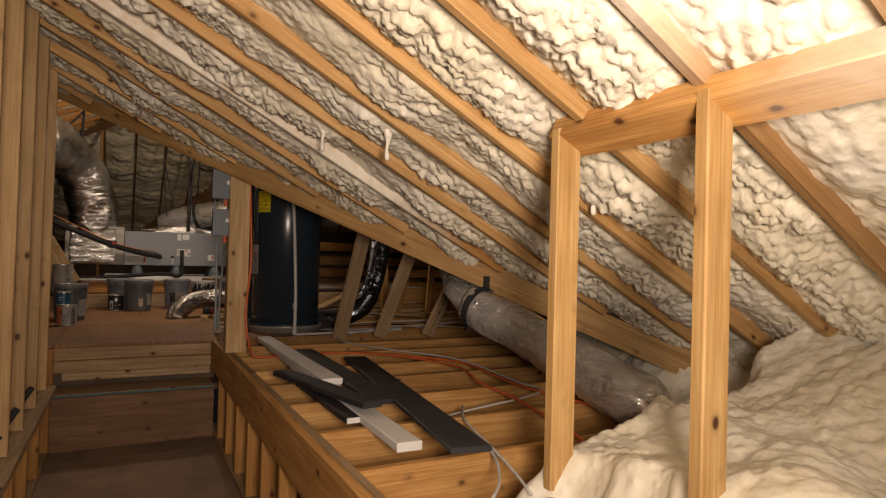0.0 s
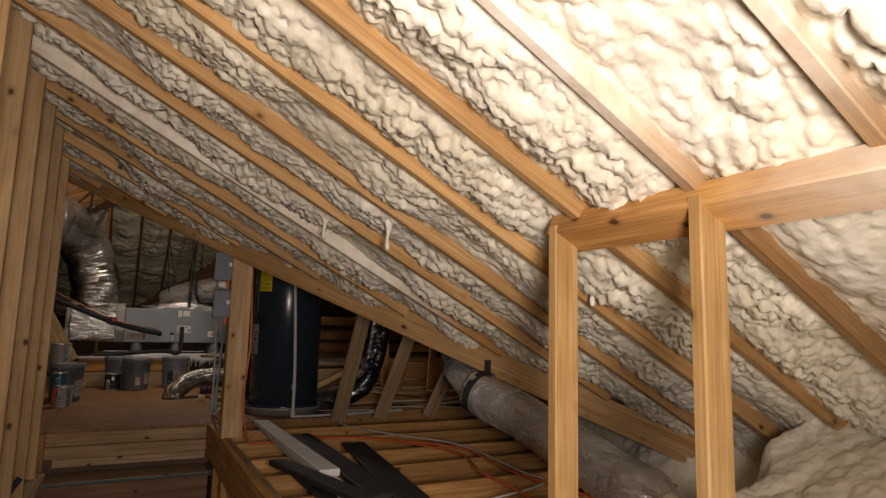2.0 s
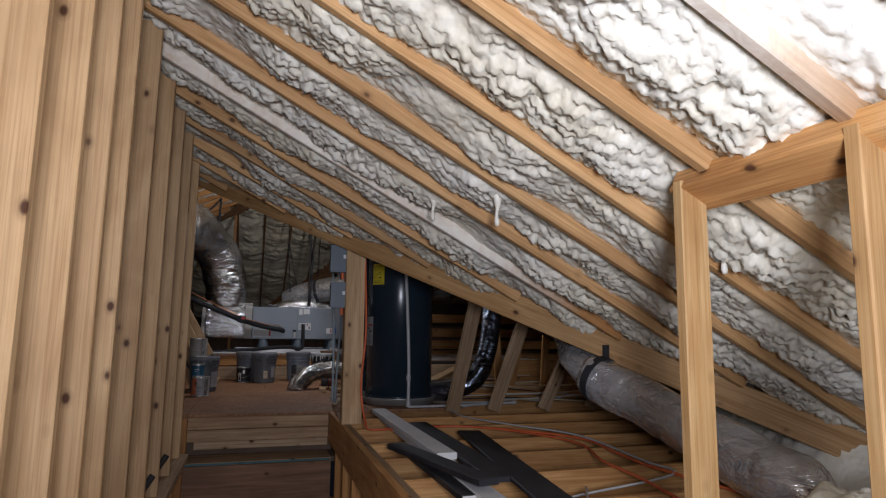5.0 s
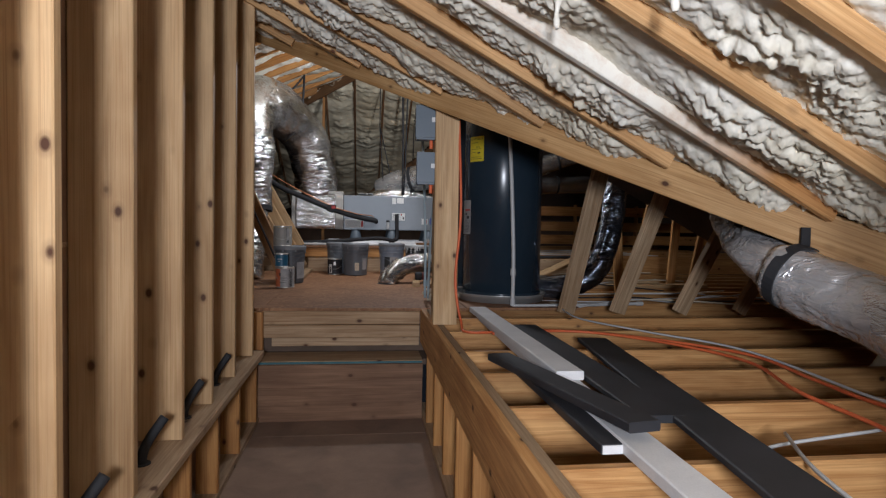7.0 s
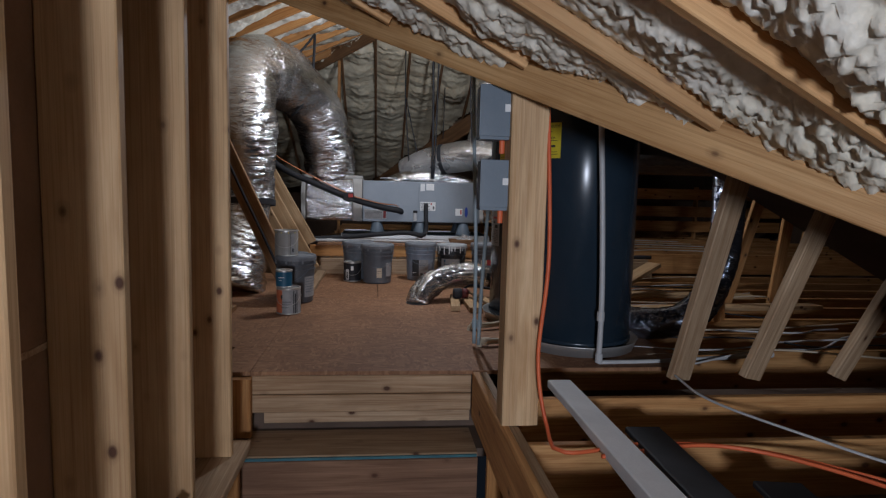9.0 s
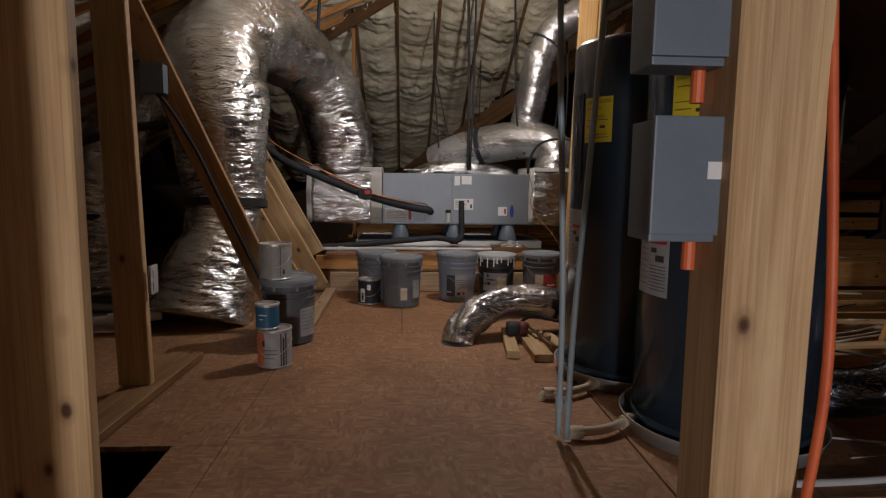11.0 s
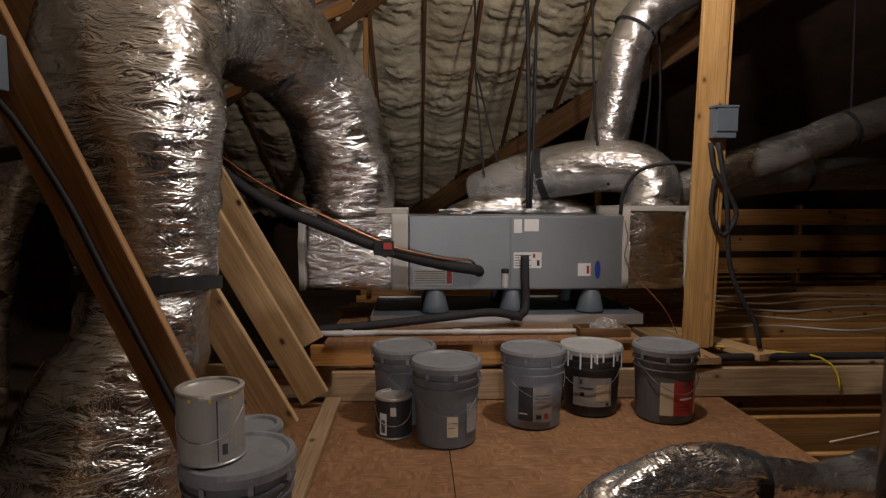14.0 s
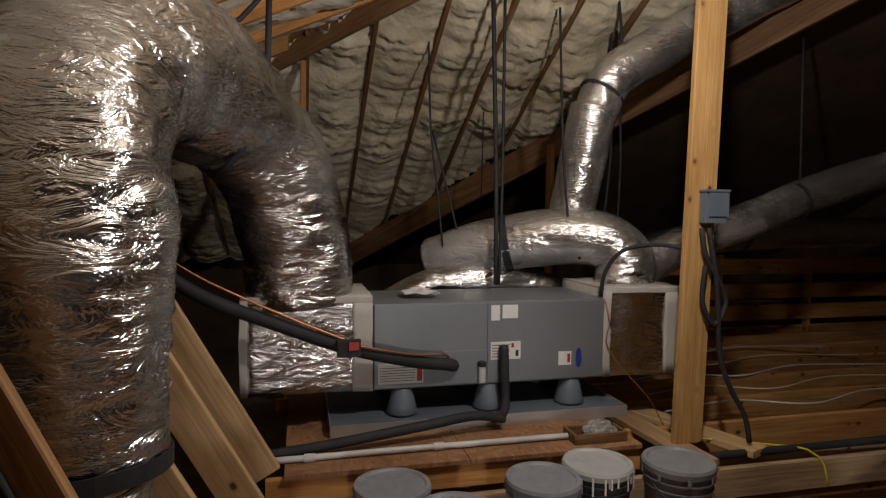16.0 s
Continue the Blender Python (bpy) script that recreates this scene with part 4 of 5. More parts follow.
# pails and cans
def pail(x, y, turn, label, body=None, lid=None, height=0.37, r0=0.132, r1=0.150, drips=False, metal=False):
    t = thing("paint_pail", label, "pail", pose(x, y, DECK_Z + 0.001, 0, 0, turn), "paint pails")
    h = height
    rr = lambda s: r0 + (r1 - r0) * s
    prof = [(0, 0.004), (r0 - 0.012, 0.0), (r0, 0.008), (rr(0.70), h * 0.70), (rr(0.70) + 0.007, h * 0.705), (rr(0.70) + 0.007, h * 0.72), (rr(0.72), h * 0.725),
            (rr(0.80), h * 0.80), (rr(0.80) + 0.009, h * 0.805), (rr(0.80) + 0.009, h * 0.825), (rr(0.82), h * 0.83), (rr(0.93), h * 0.94), (0, h * 0.94)]
    part("body", lathe(prof, 40), body or PLASTIC, t, smooth=False)
    part("lid", lathe([(r1 - 0.006, h * 0.90), (r1 + 0.008, h * 0.90), (r1 + 0.010, h * 0.965), (r1 + 0.004, h), (r1 - 0.010, h), (r1 - 0.018, h - 0.008), (0, h - 0.008)], 40), lid or LID, t, "dusty pale lid")
    for k in range(8):
        a = 2 * math.pi * k / 8 + 0.2
        part("lid_tab", new_box(-0.007, 0.007, -0.002, 0.003, -0.026, 0.0), lid or LID, t, m=Matrix.Translation((math.cos(a) * (r1 + 0.009), math.sin(a) * (r1 + 0.009), h * 0.91)) @ Matrix.Rotation(a - math.pi / 2, 4, "Z"))
    piece("handle", tube([(-(rr(0.8) + 0.012), 0, h * 0.78), (-(rr(0.6)) * 0.8, -rr(0.6) * 0.75, h * 0.55), (0, -rr(0.45) - 0.012, h * 0.42), (rr(0.6) * 0.8, -rr(0.6) * 0.75, h * 0.55), (rr(0.8) + 0.012, 0, h * 0.78)], 0.0018, 6, 0.03), EBOX, t, "thin wire handle")
    if drips:
        for k in range(9):
            a = radians(200 + k * 17 + 7 * math.sin(k * 5))
            d = 0.03 + 0.05 * abs(math.sin(k * 3.7))
            part("paint_drip", new_box(-0.004, 0.004, -0.001, 0.002, -d, 0), PAPER, t, "dried white paint drip", m=Matrix.Translation((math.cos(a) * (r1 + 0.011), math.sin(a) * (r1 + 0.011), h * 0.95)) @ Matrix.Rotation(a + math.pi / 2, 4, "Z"))
    return t


def pail_label(t, r0, a0, a1, z0, z1, material, bars=()):
    r = r0 + 0.0190 * ((z0 + z1) / 2 / 0.37) + 0.003
    s = part("paper_label", sticker(bmesh.new(), r, a0, a1, z0, z1), material, t)
    for b0, b1, y0, y1, m in bars:
        part("print_bar", sticker(bmesh.new(), r + 0.001, b0, b1, y0, y1), m, s)
    return s


p1 = pail(0.185, 8.95, 0, "grey plastic paint pail with a dusty lid")
pail_label(p1, 0.132, 268, 288, 0.06, 0.15, CPVC, [(270, 286, 0.12, 0.123, INK), (270, 282, 0.10, 0.102, INK)])
pail_label(p1, 0.132, 305, 335, 0.07, 0.20, PAPER_OLD)
p2 = pail(-0.01, 9.22, 40, "grey plastic paint pail behind another pail")
p3 = pail(0.615, 9.15, 10, "blue-grey plastic paint pail with a white label", spotted("blue_pail", [(0.3, (0.22, 0.26, 0.32)), (0.7, (0.29, 0.33, 0.39))], 5, 0.42, 0.05, 0.001, 20))
pail_label(p3, 0.132, 222, 250, 0.05, 0.21, INK, [(224, 240, 0.08, 0.085, PAPER)])
pail_label(p3, 0.132, 250, 288, 0.045, 0.21, PAPER_OLD, [(254, 282, 0.17, 0.173, INK), (254, 282, 0.155, 0.158, INK), (254, 275, 0.14, 0.142, INK), (272, 280, 0.06, 0.085, RED), (256, 266, 0.06, 0.08, INK)])
p4 = pail(0.945, 9.30, -20, "black metal paint pail with white paint drips", spotted("black_pail", [(0.3, (0.03, 0.032, 0.035)), (0.7, (0.05, 0.052, 0.055))], 5, 0.4, 0.05, 0.001, 20), spotted("pale_lid", [(0.35, (0.36, 0.37, 0.37)), (0.7, (0.46, 0.47, 0.46))], 9, 0.5), 0.345, drips=True)
pail_label(p4, 0.132, 238, 318, 0.06, 0.205, PAPER_OLD, [(252, 258, 0.17, 0.195, BLUE), (252, 280, 0.145, 0.155, INK), (254, 262, 0.11, 0.13, INK), (285, 312, 0.09, 0.17, CPVC), (305, 312, 0.065, 0.08, INK)])
p5 = pail(1.285, 9.19, 15, "grey paint pail with a dark red label")
pail_label(p5, 0.132, 225, 250, 0.05, 0.21, CPVC)
pail_label(p5, 0.132, 250, 300, 0.05, 0.215, RED, [(262, 292, 0.125, 0.135, PAPER), (272, 280, 0.19, 0.21, BLUE), (256, 285, 0.09, 0.093, INK), (256, 290, 0.075, 0.078, INK)])
pail_label(p5, 0.132, 300, 325, 0.05, 0.21, CPVC)
p6 = pail(-0.45, 7.98, -30, "dark grey plastic pail with a can on its lid", spotted("slate_pail", [(0.3, (0.09, 0.093, 0.10)), (0.7, (0.125, 0.13, 0.14))], 5, 0.45, 0.05, 0.001, 20))
pail_label(p6, 0.132, 335, 381, 0.05, 0.21, PAPER_OLD, [(338, 378, 0.19 - 0.02 * k, 0.193 - 0.02 * k, EBOX) for k in range(6)])
p7 = pail(-0.47, 8.22, 25, "narrow black paint pail with a pale lid", BLACK, LID, 0.36, 0.072, 0.080)


def can(x, y, z, r, h, label, wrap, rings, turn=0, top=None):
    t = thing("paint_can", label, "can", pose(x, y, z, 0, 0, turn), "paint cans")
    part("body", lathe([(0, 0.002), (r - 0.003, 0.0), (r + 0.002, 0.002), (r + 0.002, 0.006), (r, 0.008), (r, h - 0.012), (r + 0.003, h - 0.010), (r + 0.003, h - 0.002), (r - 0.002, h), (r - 0.009, h), (r - 0.012, h - 0.008), (0, h - 0.008)], 36), TIN, t, "bright tin rim and lid")
    part("wrap", sticker(bmesh.new(), r, 0, 360, 0.010, h - 0.014, 36), wrap, t, "printed paper wrap")
    for a0, a1, z0, z1, m in rings:
        part("print_panel", sticker(bmesh.new(), r + 0.001, a0, a1, z0, z1), m, t)
    if r > 0.07:
        piece("handle", tube([(-r - 0.004, 0, h * 0.72), (-r * 0.75, -r * 0.8, h * 0.45), (0, -r - 0.006, h * 0.34), (r * 0.75, -r * 0.8, h * 0.45), (r + 0.004, 0, h * 0.72)], 0.0016, 6, 0.02), TIN, t, "wire bail")
    return t


can(-0.055, 9.02, DECK_Z + 0.001, 0.083, 0.19, "black paint can with a tin lid", BLACK, [(225, 250, 0.02, 0.12, PAPER), (262, 280, 0.11, 0.15, TIN), (230, 245, 0.03, 0.09, INK)])
can(-0.44, 7.54, DECK_Z + 0.001, 0.083, 0.19, "paint can with an orange and white label and black drips", PAPER_OLD,
    [(170, 246, 0.012, 0.174, spotted("orange_print", [(0.3, (0.45, 0.12, 0.05)), (0.7, (0.55, 0.17, 0.07))], 9, 0.5)), (300, 304, 0.01, 0.17, INK), (308, 314, 0.01, 0.15, INK), (318, 323, 0.01, 0.172, INK), (238, 248, 0.11, 0.14, INK), (240, 290, 0.09, 0.093, INK), (240, 290, 0.07, 0.073, INK), (240, 280, 0.05, 0.053, INK)])
can(-0.47, 7.525, DECK_Z + 0.192, 0.056, 0.125, "small blue paint can stacked on a larger can", BLUE, [(235, 280, 0.07, 0.075, PAPER), (240, 262, 0.05, 0.054, PAPER)])
can(-0.52, 7.97, DECK_Z + 0.372 - 0.006, 0.088, 0.20, "dented tin paint can with a worn pale label", spotted("worn_label", [(0.3, (0.27, 0.255, 0.23)), (0.7, (0.38, 0.365, 0.33))], 7, 0.5),
    [(300, 318, 0.02, 0.17, PAPER_OLD), (0, 360, 0.178, 0.186, YELLOW), (298, 300, 0.015, 0.18, INK), (306, 316, 0.03, 0.06, INK)])

# slanting braces at the west side
braces = structure("west_braces", "row of slanting boards from the floor up to the roof", "braces")
for y, x, z, rise in ((9.56, -0.525, 1.02, 1.80), (9.38, -0.475, 0.775, 1.95), (8.96, -0.545, 0.775, 1.95)):
    lumber("brace", (x, y, z), (x - rise * 0.56, y, z + rise), 0.038, 0.15, PINE, braces)
# face turned from the bulb: its shade is put into the darker brown
lumber("brace", (-0.53, 8.22, 0.78), (-1.45, 8.22, 2.78), 0.038, 0.15, BROWN, braces, "brace in darker brown that holds the shade on its face")
lumber("brace_sill", (-0.39, 8.15, 0.738), (-0.39, 9.44, 0.738), 0.085, 0.036, WORN, braces)
lumber("floor_plank", (-0.93, 6.60, 0.742), (-0.90, 7.62, 0.742), 0.16, 0.038, BROWN, braces)
lumber("stud", (-0.945, 7.15, 0.76), (-0.97, 7.10, 2.85), 0.042, 0.135, PINE, braces, up=(1, 0, 0))
outlet = thing("outlet_box", "white plastic outlet plate on the stud", "outlet", pose(-0.855, 7.13, 1.16))
part("plate", new_box(0, 0.012, -0.036, 0.036, 0, 0.12, 0.003), PVC, outlet)
part("socket", new_box(0.011, 0.015, -0.017, 0.017, 0.018, 0.052, 0.002), PVC, outlet)
part("socket", new_box(0.011, 0.015, -0.017, 0.017, 0.068, 0.102, 0.002), PVC, outlet)
jb = thing("junction_box", "dark electrical junction box on the slanting board", "electrical box", pose(-1.215, 8.17, 2.115))
part("body", new_box(-0.06, 0.06, -0.05, 0.02, 0, 0.16, 0.004), EBOX, jb)
part("cover", new_box(-0.064, 0.064, -0.060, -0.050, 0.0, 0.165, 0.003), EBOX, jb)
cable("power_cable", "black cable running down the slanting board", "cable", [(-1.215, 8.17, 2.12), (-1.15, 8.185, 2.04), (-1.01, 8.19, 1.80), (-0.90, 8.19, 1.56), (-0.76, 8.19, 1.26), (-0.62, 8.19, 0.95)], 0.011, RUBBER)

# the big ducts
U = [(-0.37, 10.22, 1.70), (-0.39, 10.20, 2.0), (-0.49, 10.12, 2.36), (-0.66, 9.88, 2.62), (-0.90, 9.42, 2.74), (-1.06, 9.04, 2.62), (-1.09, 8.85, 2.38), (-1.06, 8.78, 2.1), (-1.03, 8.76, 1.75),
     (-1.0, 8.72, 1.46)]


def return_radius(s):
    """Narrow at the plenum, full over the crest, drawn in at the strap."""
    return 0.285 + 0.050 * min(1.0, max(0.0, (s - 0.3) / 0.3)) - 0.085 * max(0.0, (s - 0.78) / 0.22)


flex_duct("return_duct", "large foil-jacketed duct looping from the air handler down to the floor",
          [(U, return_radius, 17.0, 0.030),
           ([(-1.0, 8.72, 1.48), (-1.02, 8.66, 1.25), (-1.08, 8.53, 0.98), (-1.12, 8.42, 0.725)], lambda s: 0.225 + 0.115 * s, 23.0, 0.035)],
          [((-1.0, 8.72, 1.47), (0, -0.1, -1), 0.262, 0.05)], None, (-1.0, 8.55, 0.72))
flex_duct("far_duct", "dusty foil-jacketed duct standing in the dark corner",
          [([(-2.15, 9.2, 0.75), (-2.1, 9.2, 1.3), (-1.95, 9.3, 2.0), (-1.8, 9.6, 2.4)], 0.2, 29.0, 0.03)], [((-2.1, 9.2, 1.35), (0, 0, 1), 0.2, 0.04)], FOIL, (-2.15, 9.2, 0.72))
pipe_run("floor_pipe", "white pipe lying in the dark beside the ducts", [(-2.2, 7.9, 0.78), (-1.6, 8.1, 0.80), (-1.25, 8.2, 0.82)], 0.03, PVC, [((-1.5, 8.13, 0.805), (1, 0.2, 0))])

# equipment deck and air handler
deck = structure("equipment_deck", "strand board deck on timber bearers under the air handler", "platform")
part("deck_sheet", new_box(-0.44, 0.40, 9.50, 10.75, 1.015, 1.037, 0.002), OSB, deck)
part("deck_sheet", new_box(0.403, 1.30, 9.50, 10.75, 1.015, 1.037, 0.002), OSB, deck)
lumber("bearer", (-0.52, 9.54, 0.955), (1.30, 9.54, 0.955), 0.038, 0.115, FIR, deck)
lumber("bearer", (-0.52, 10.70, 0.955), (1.30, 10.70, 0.955), 0.038, 0.115, FIR, deck)
lumber("rim", (-0.40, 9.485, 0.80), (3.2, 9.485, 0.80), 0.038, 0.16, WORN, deck)
lumber("rim", (-1.63, 9.60, 0.80), (3.2, 9.60, 0.80), 0.038, 0.19, WORN, deck)
for x in (-0.3, 0.4, 1.1):
    lumber("cleat", (x, 9.56, 0.94), (x, 10.68, 0.94), 0.038, 0.13, JOIST, deck)
    lumber("leg", (x, 10.66, 0.40), (x, 10.66, 0.88), 0.038, 0.09, JOIST, deck)

ah = thing("air_handler", "grey sheet-metal air handler lying on plastic feet in a drain tray", "air handler", pose(0.0, 10.0, 1.24))
part("casing", new_box(0, 1.345, 0.006, 0.56, 0, 0.46, 0.004), STEEL, ah)
part("front_panel", new_box(0.012, 0.628, -0.004, 0.006, 0.010, 0.452, 0.002), STEEL, ah, "plain grey panel")
part("front_panel", new_box(0.638, 1.337, -0.004, 0.006, 0.010, 0.452, 0.002), STEEL, ah, "grey panel with stickers")
part("coil_door", new_box(0.385, 0.630, -0.008, -0.003, 0.012, 0.195, 0.002), STEEL, ah, "small grey coil door")
part("seam", new_box(0.002, 0.010, -0.003, 0.0, 0.0, 0.46), INK, ah)
part("sticker", new_box(0.655, 0.705, -0.0055, -0.0045, 0.355, 0.44), PAPER, ah, "white sticker")
part("sticker", new_box(0.72, 0.81, -0.0055, -0.0045, 0.365, 0.44), PAPER, ah, "white sticker")
lab = part("rating_plate", new_box(0.655, 0.83, -0.0055, -0.0045, 0.135, 0.235), PAPER, ah, "white rating plate")
for k in range(5):
    part("print_bar", new_box(0.662, 0.735 if k % 2 else 0.765, -0.0062, -0.0054, 0.150 + k * 0.016, 0.154 + k * 0.016), INK, lab)
part("print_bar", new_box(0.80, 0.818, -0.0062, -0.0054, 0.15, 0.185), INK, lab)
part("print_bar", new_box(0.775, 0.79, -0.0062, -0.0054, 0.2, 0.225), RED, lab)
w2 = part("sticker", new_box(1.06, 1.14, -0.0055, -0.0045, 0.085, 0.165), PAPER, ah, "white and red sticker")
part("print_bar", new_box(1.115, 1.132, -0.0062, -0.0054, 0.10, 0.15), RED, w2)
bm = lathe([(0, 0), (0.5, 0), (0.5, 0.003), (0, 0.003)], 28)
bmesh.ops.transform(bm, matrix=Matrix.Translation((1.185, -0.004, 0.125)) @ Matrix.Rotation(math.pi / 2, 4, "X") @ Matrix.Diagonal((0.036, 0.115, 1, 1)), verts=bm.verts)
part("badge", bm, spotted("badge_blue", [(0.3, (0.02, 0.04, 0.22)), (0.7, (0.03, 0.06, 0.30))], 9, 0.35), ah, "blue oval badge")
wl = part("sticker", new_box(0.03, 0.275, -0.0055, -0.0045, 0.03, 0.14), PAPER, ah, "wide pale sticker")
part("print_bar", new_box(0.24, 0.27, -0.0062, -0.0054, 0.04, 0.12), RED, wl)
for k in range(6):
    part("print_bar", new_box(0.04, 0.23, -0.0062, -0.0054, 0.045 + k * 0.014, 0.048 + k * 0.014), INK, wl)
for x in (0.17, 0.66, 1.16):
    part("foot", lathe([(0, -0.145), (0.085, -0.145), (0.085, -0.135), (0.055, -0.01), (0.045, 0.0), (0, 0.0)], 24), EBOX, ah, "dark grey plastic foot", True, m=Matrix.Translation((x, 0.06, 0)))
    part("foot", lathe([(0, -0.145), (0.085, -0.145), (0.085, -0.135), (0.055, -0.01), (0.045, 0.0), (0, 0.0)], 24), EBOX, ah, "dark grey plastic foot", True, m=Matrix.Translation((x, 0.5, 0)))
tray = thing("drain_tray", "dark metal drain tray under the air handler", "tray", pose(0.6, 10.27, 1.038))
part("floor", new_box(-0.82, 0.84, -0.37, 0.37, 0, 0.05), EBOX, tray)
for b in ((-0.82, 0.84, -0.375, -0.370, 0, 0.062), (-0.82, 0.84, 0.370, 0.375, 0, 0.062), (-0.825, -0.82, -0.375, 0.375, 0, 0.062), (0.84, 0.845, -0.375, 0.375, 0, 0.062)):
    part("edge", new_box(*b), ALU, tray)


def plenum(x0, x1, z0, z1, label):
    t = thing("plenum", label, "plenum", pose(x0, 10.0, z0))
    w, h = x1 - x0, z1 - z0
    bm = new_box(0, w, 0.0, 0.56, 0, h)
    bmesh.ops.subdivide_edges(bm, edges=bm.edges[:], cuts=9, use_grid_fill=True)
    for v in bm.verts:
        v.co += noise.noise_vector(v.co * 5 + Vector((x0, 0, 0))) * 0.008
    part("jacket", bm, FOIL, t, "crinkled foil jacket", True)
    for b in ((-0.006, w + 0.006, -0.008, 0.565, h - 0.02, h + 0.012), (-0.008, 0.03, -0.010, 0.565, 0, h), (w - 0.10, w + 0.006, -0.010, 0.565, 0.0, h - 0.02)):
        bm = new_box(*b)
        bmesh.ops.subdivide_edges(bm, edges=bm.edges[:], cuts=6, use_grid_fill=True)
        for v in bm.verts:
            v.co += noise.noise_vector(v.co * 9) * 0.007
        part("mastic", bm, TAPE, t, "grey mastic tape", True)
    return t


plenum(-0.66, -0.004, 1.245, 1.735, "foil-wrapped return plenum with mastic seams")
plenum(1.350, 1.84, 1.245, 1.75, "foil-wrapped supply plenum with mastic seams")
ahead = thing("paper_scrap", "crumpled white scrap on the air handler", "scrap", pose(0.30, 10.25, 1.712))
bm = bmesh.new()
bmesh.ops.create_grid(bm, x_segments=8, y_segments=6, size=0.1)
for v in bm.verts:
    v.co.z = 0.02 + 0.02 * noise.noise(v.co * 14)
bmesh.ops.solidify(bm, geom=bm.faces[:], thickness=0.003)
part("sheet", bm, PAPER, ahead)

flex_duct("supply_duct", "foil-jacketed elbow duct from the supply plenum", [([(1.62, 10.3, 1.72), (1.655, 10.33, 1.90), (1.54, 10.42, 2.02), (1.27, 10.55, 2.035), (0.98, 10.68, 1.99), (0.74, 10.8, 1.92), (0.55, 10.95, 1.83)], 0.185, 37.0, 0.008)],
          [((0.98, 10.68, 1.99), (-1, 0.45, -0.2), 0.182, 0.05)], FOIL_DULL, (1.62, 10.3, 1.75))
flex_duct("roof_duct", "foil-jacketed duct rising to the roof", [([(1.40, 10.62, 2.10), (1.46, 10.6, 2.45), (1.53, 10.55, 2.90)], 0.155, 41.0, 0.008), ([(1.53, 10.55, 2.85), (1.66, 10.52, 3.10), (2.0, 10.45, 3.32), (2.5, 10.35, 3.60), (2.9, 10.2, 3.8)], 0.145, 43.0, 0.010)],
          [((1.58, 10.54, 2.98), (0.5, 0, 0.8), 0.148, 0.02)], FOIL_DULL, (1.4, 10.6, 2.2))
flex_duct("branch_duct", "foil-jacketed branch duct sloping up into the dark", [([(1.80, 10.5, 1.78), (2.2, 10.5, 1.98), (2.7, 10.5, 2.15), (3.25, 10.48, 2.36), (4.0, 10.4, 2.58), (4.8, 10.3, 2.75)], 0.13, 47.0, 0.009)],
          [((3.1, 10.485, 2.30), (1, 0, 0.35), 0.13, 0.03)], FOIL_DULL, (1.8, 10.5, 1.75))
flex_duct("branch_duct", "foil-jacketed duct running level into the dark", [([(1.80, 11.0, 1.80), (2.4, 11.2, 1.90), (3.4, 11.4, 2.02), (5.6, 11.6, 2.05)], 0.14, 53.0, 0.009)],
          [((3.4, 11.4, 2.02), (1, 0.1, 0.03), 0.14, 0.03)], FOIL, (1.8, 11.0, 1.75))
flex_duct("low_duct", "low foil duct humped behind the air handler", [([(0.15, 10.72, 1.55), (0.45, 10.70, 1.70), (0.85, 10.68, 1.735), (1.2, 10.70, 1.70), (1.45, 10.74, 1.60)], 0.10, 59.0, 0.02)], (), None, (0.8, 10.7, 1.7))

# refrigerant and condensate lines
cable("refrigerant_line", "thick black foam-sleeved refrigerant line", "pipe", [(-1.55, 9.75, 2.35), (-1.25, 9.78, 2.10), (-1.07, 9.80, 1.97), (-0.82, 9.82, 1.79), (-0.5, 9.84, 1.65), (-0.12, 9.87, 1.50), (0.2, 9.92, 1.41), (0.40, 9.95, 1.375), (0.435, 9.97, 1.36), (0.44, 9.995, 1.355)], 0.034, RUBBER)
cable("refrigerant_line", "black foam-sleeved line crossing behind the braces", "pipe", [(-2.4, 8.72, 1.74), (-2.05, 8.75, 1.83), (-1.75, 8.76, 1.93), (-1.45, 8.80, 1.99), (-1.25, 8.92, 2.0)], 0.03, RUBBER)
cable("copper_line", "thin bare copper line along the black sleeve", "pipe", [(-1.07, 9.77, 2.06), (-0.82, 9.79, 1.88), (-0.45, 9.81, 1.69), (-0.16, 9.84, 1.555), (-0.08, 9.83, 1.52), (0.2, 9.89, 1.45), (0.38, 9.94, 1.43), (0.41, 9.985, 1.40)], 0.006, COPPER)
clamp = thing("line_clamp", "black strap with a red tag round the sleeve", "clamp", pose(-0.14, 9.865, 1.505))
part("band", lathe([(0.036, -0.03), (0.044, -0.03), (0.044, 0.03), (0.036, 0.03)], 20), RUBBER, clamp, m=pose(0, 0, 0, 0, 110, 0))
part("block", new_box(-0.055, 0.06, -0.075, -0.035, -0.03, 0.055, 0.005), RUBBER, clamp, "black plastic block")
part("tag", new_box(0.0, 0.05, -0.084, -0.0745, 0.005, 0.045, 0.003), RED, clamp, "red tag")
cable("condensate_line", "black foam-sleeved condensate line rising beside the panel", "pipe", [(0.72, 9.96, 1.46), (0.722, 9.95, 1.30), (0.725, 9.94, 1.17), (0.70, 9.89, 1.115), (0.62, 9.84, 1.10)], 0.026, RUBBER, step=0.02)
cable("condensate_line", "black foam-sleeved condensate line along the deck", "pipe", [(0.68, 9.83, 1.10), (0.5, 9.80, 1.135), (0.25, 9.76, 1.12), (-0.1, 9.72, 1.09), (-0.42, 9.68, 1.07), (-0.8, 9.66, 1.05)], 0.026, RUBBER, step=0.03)
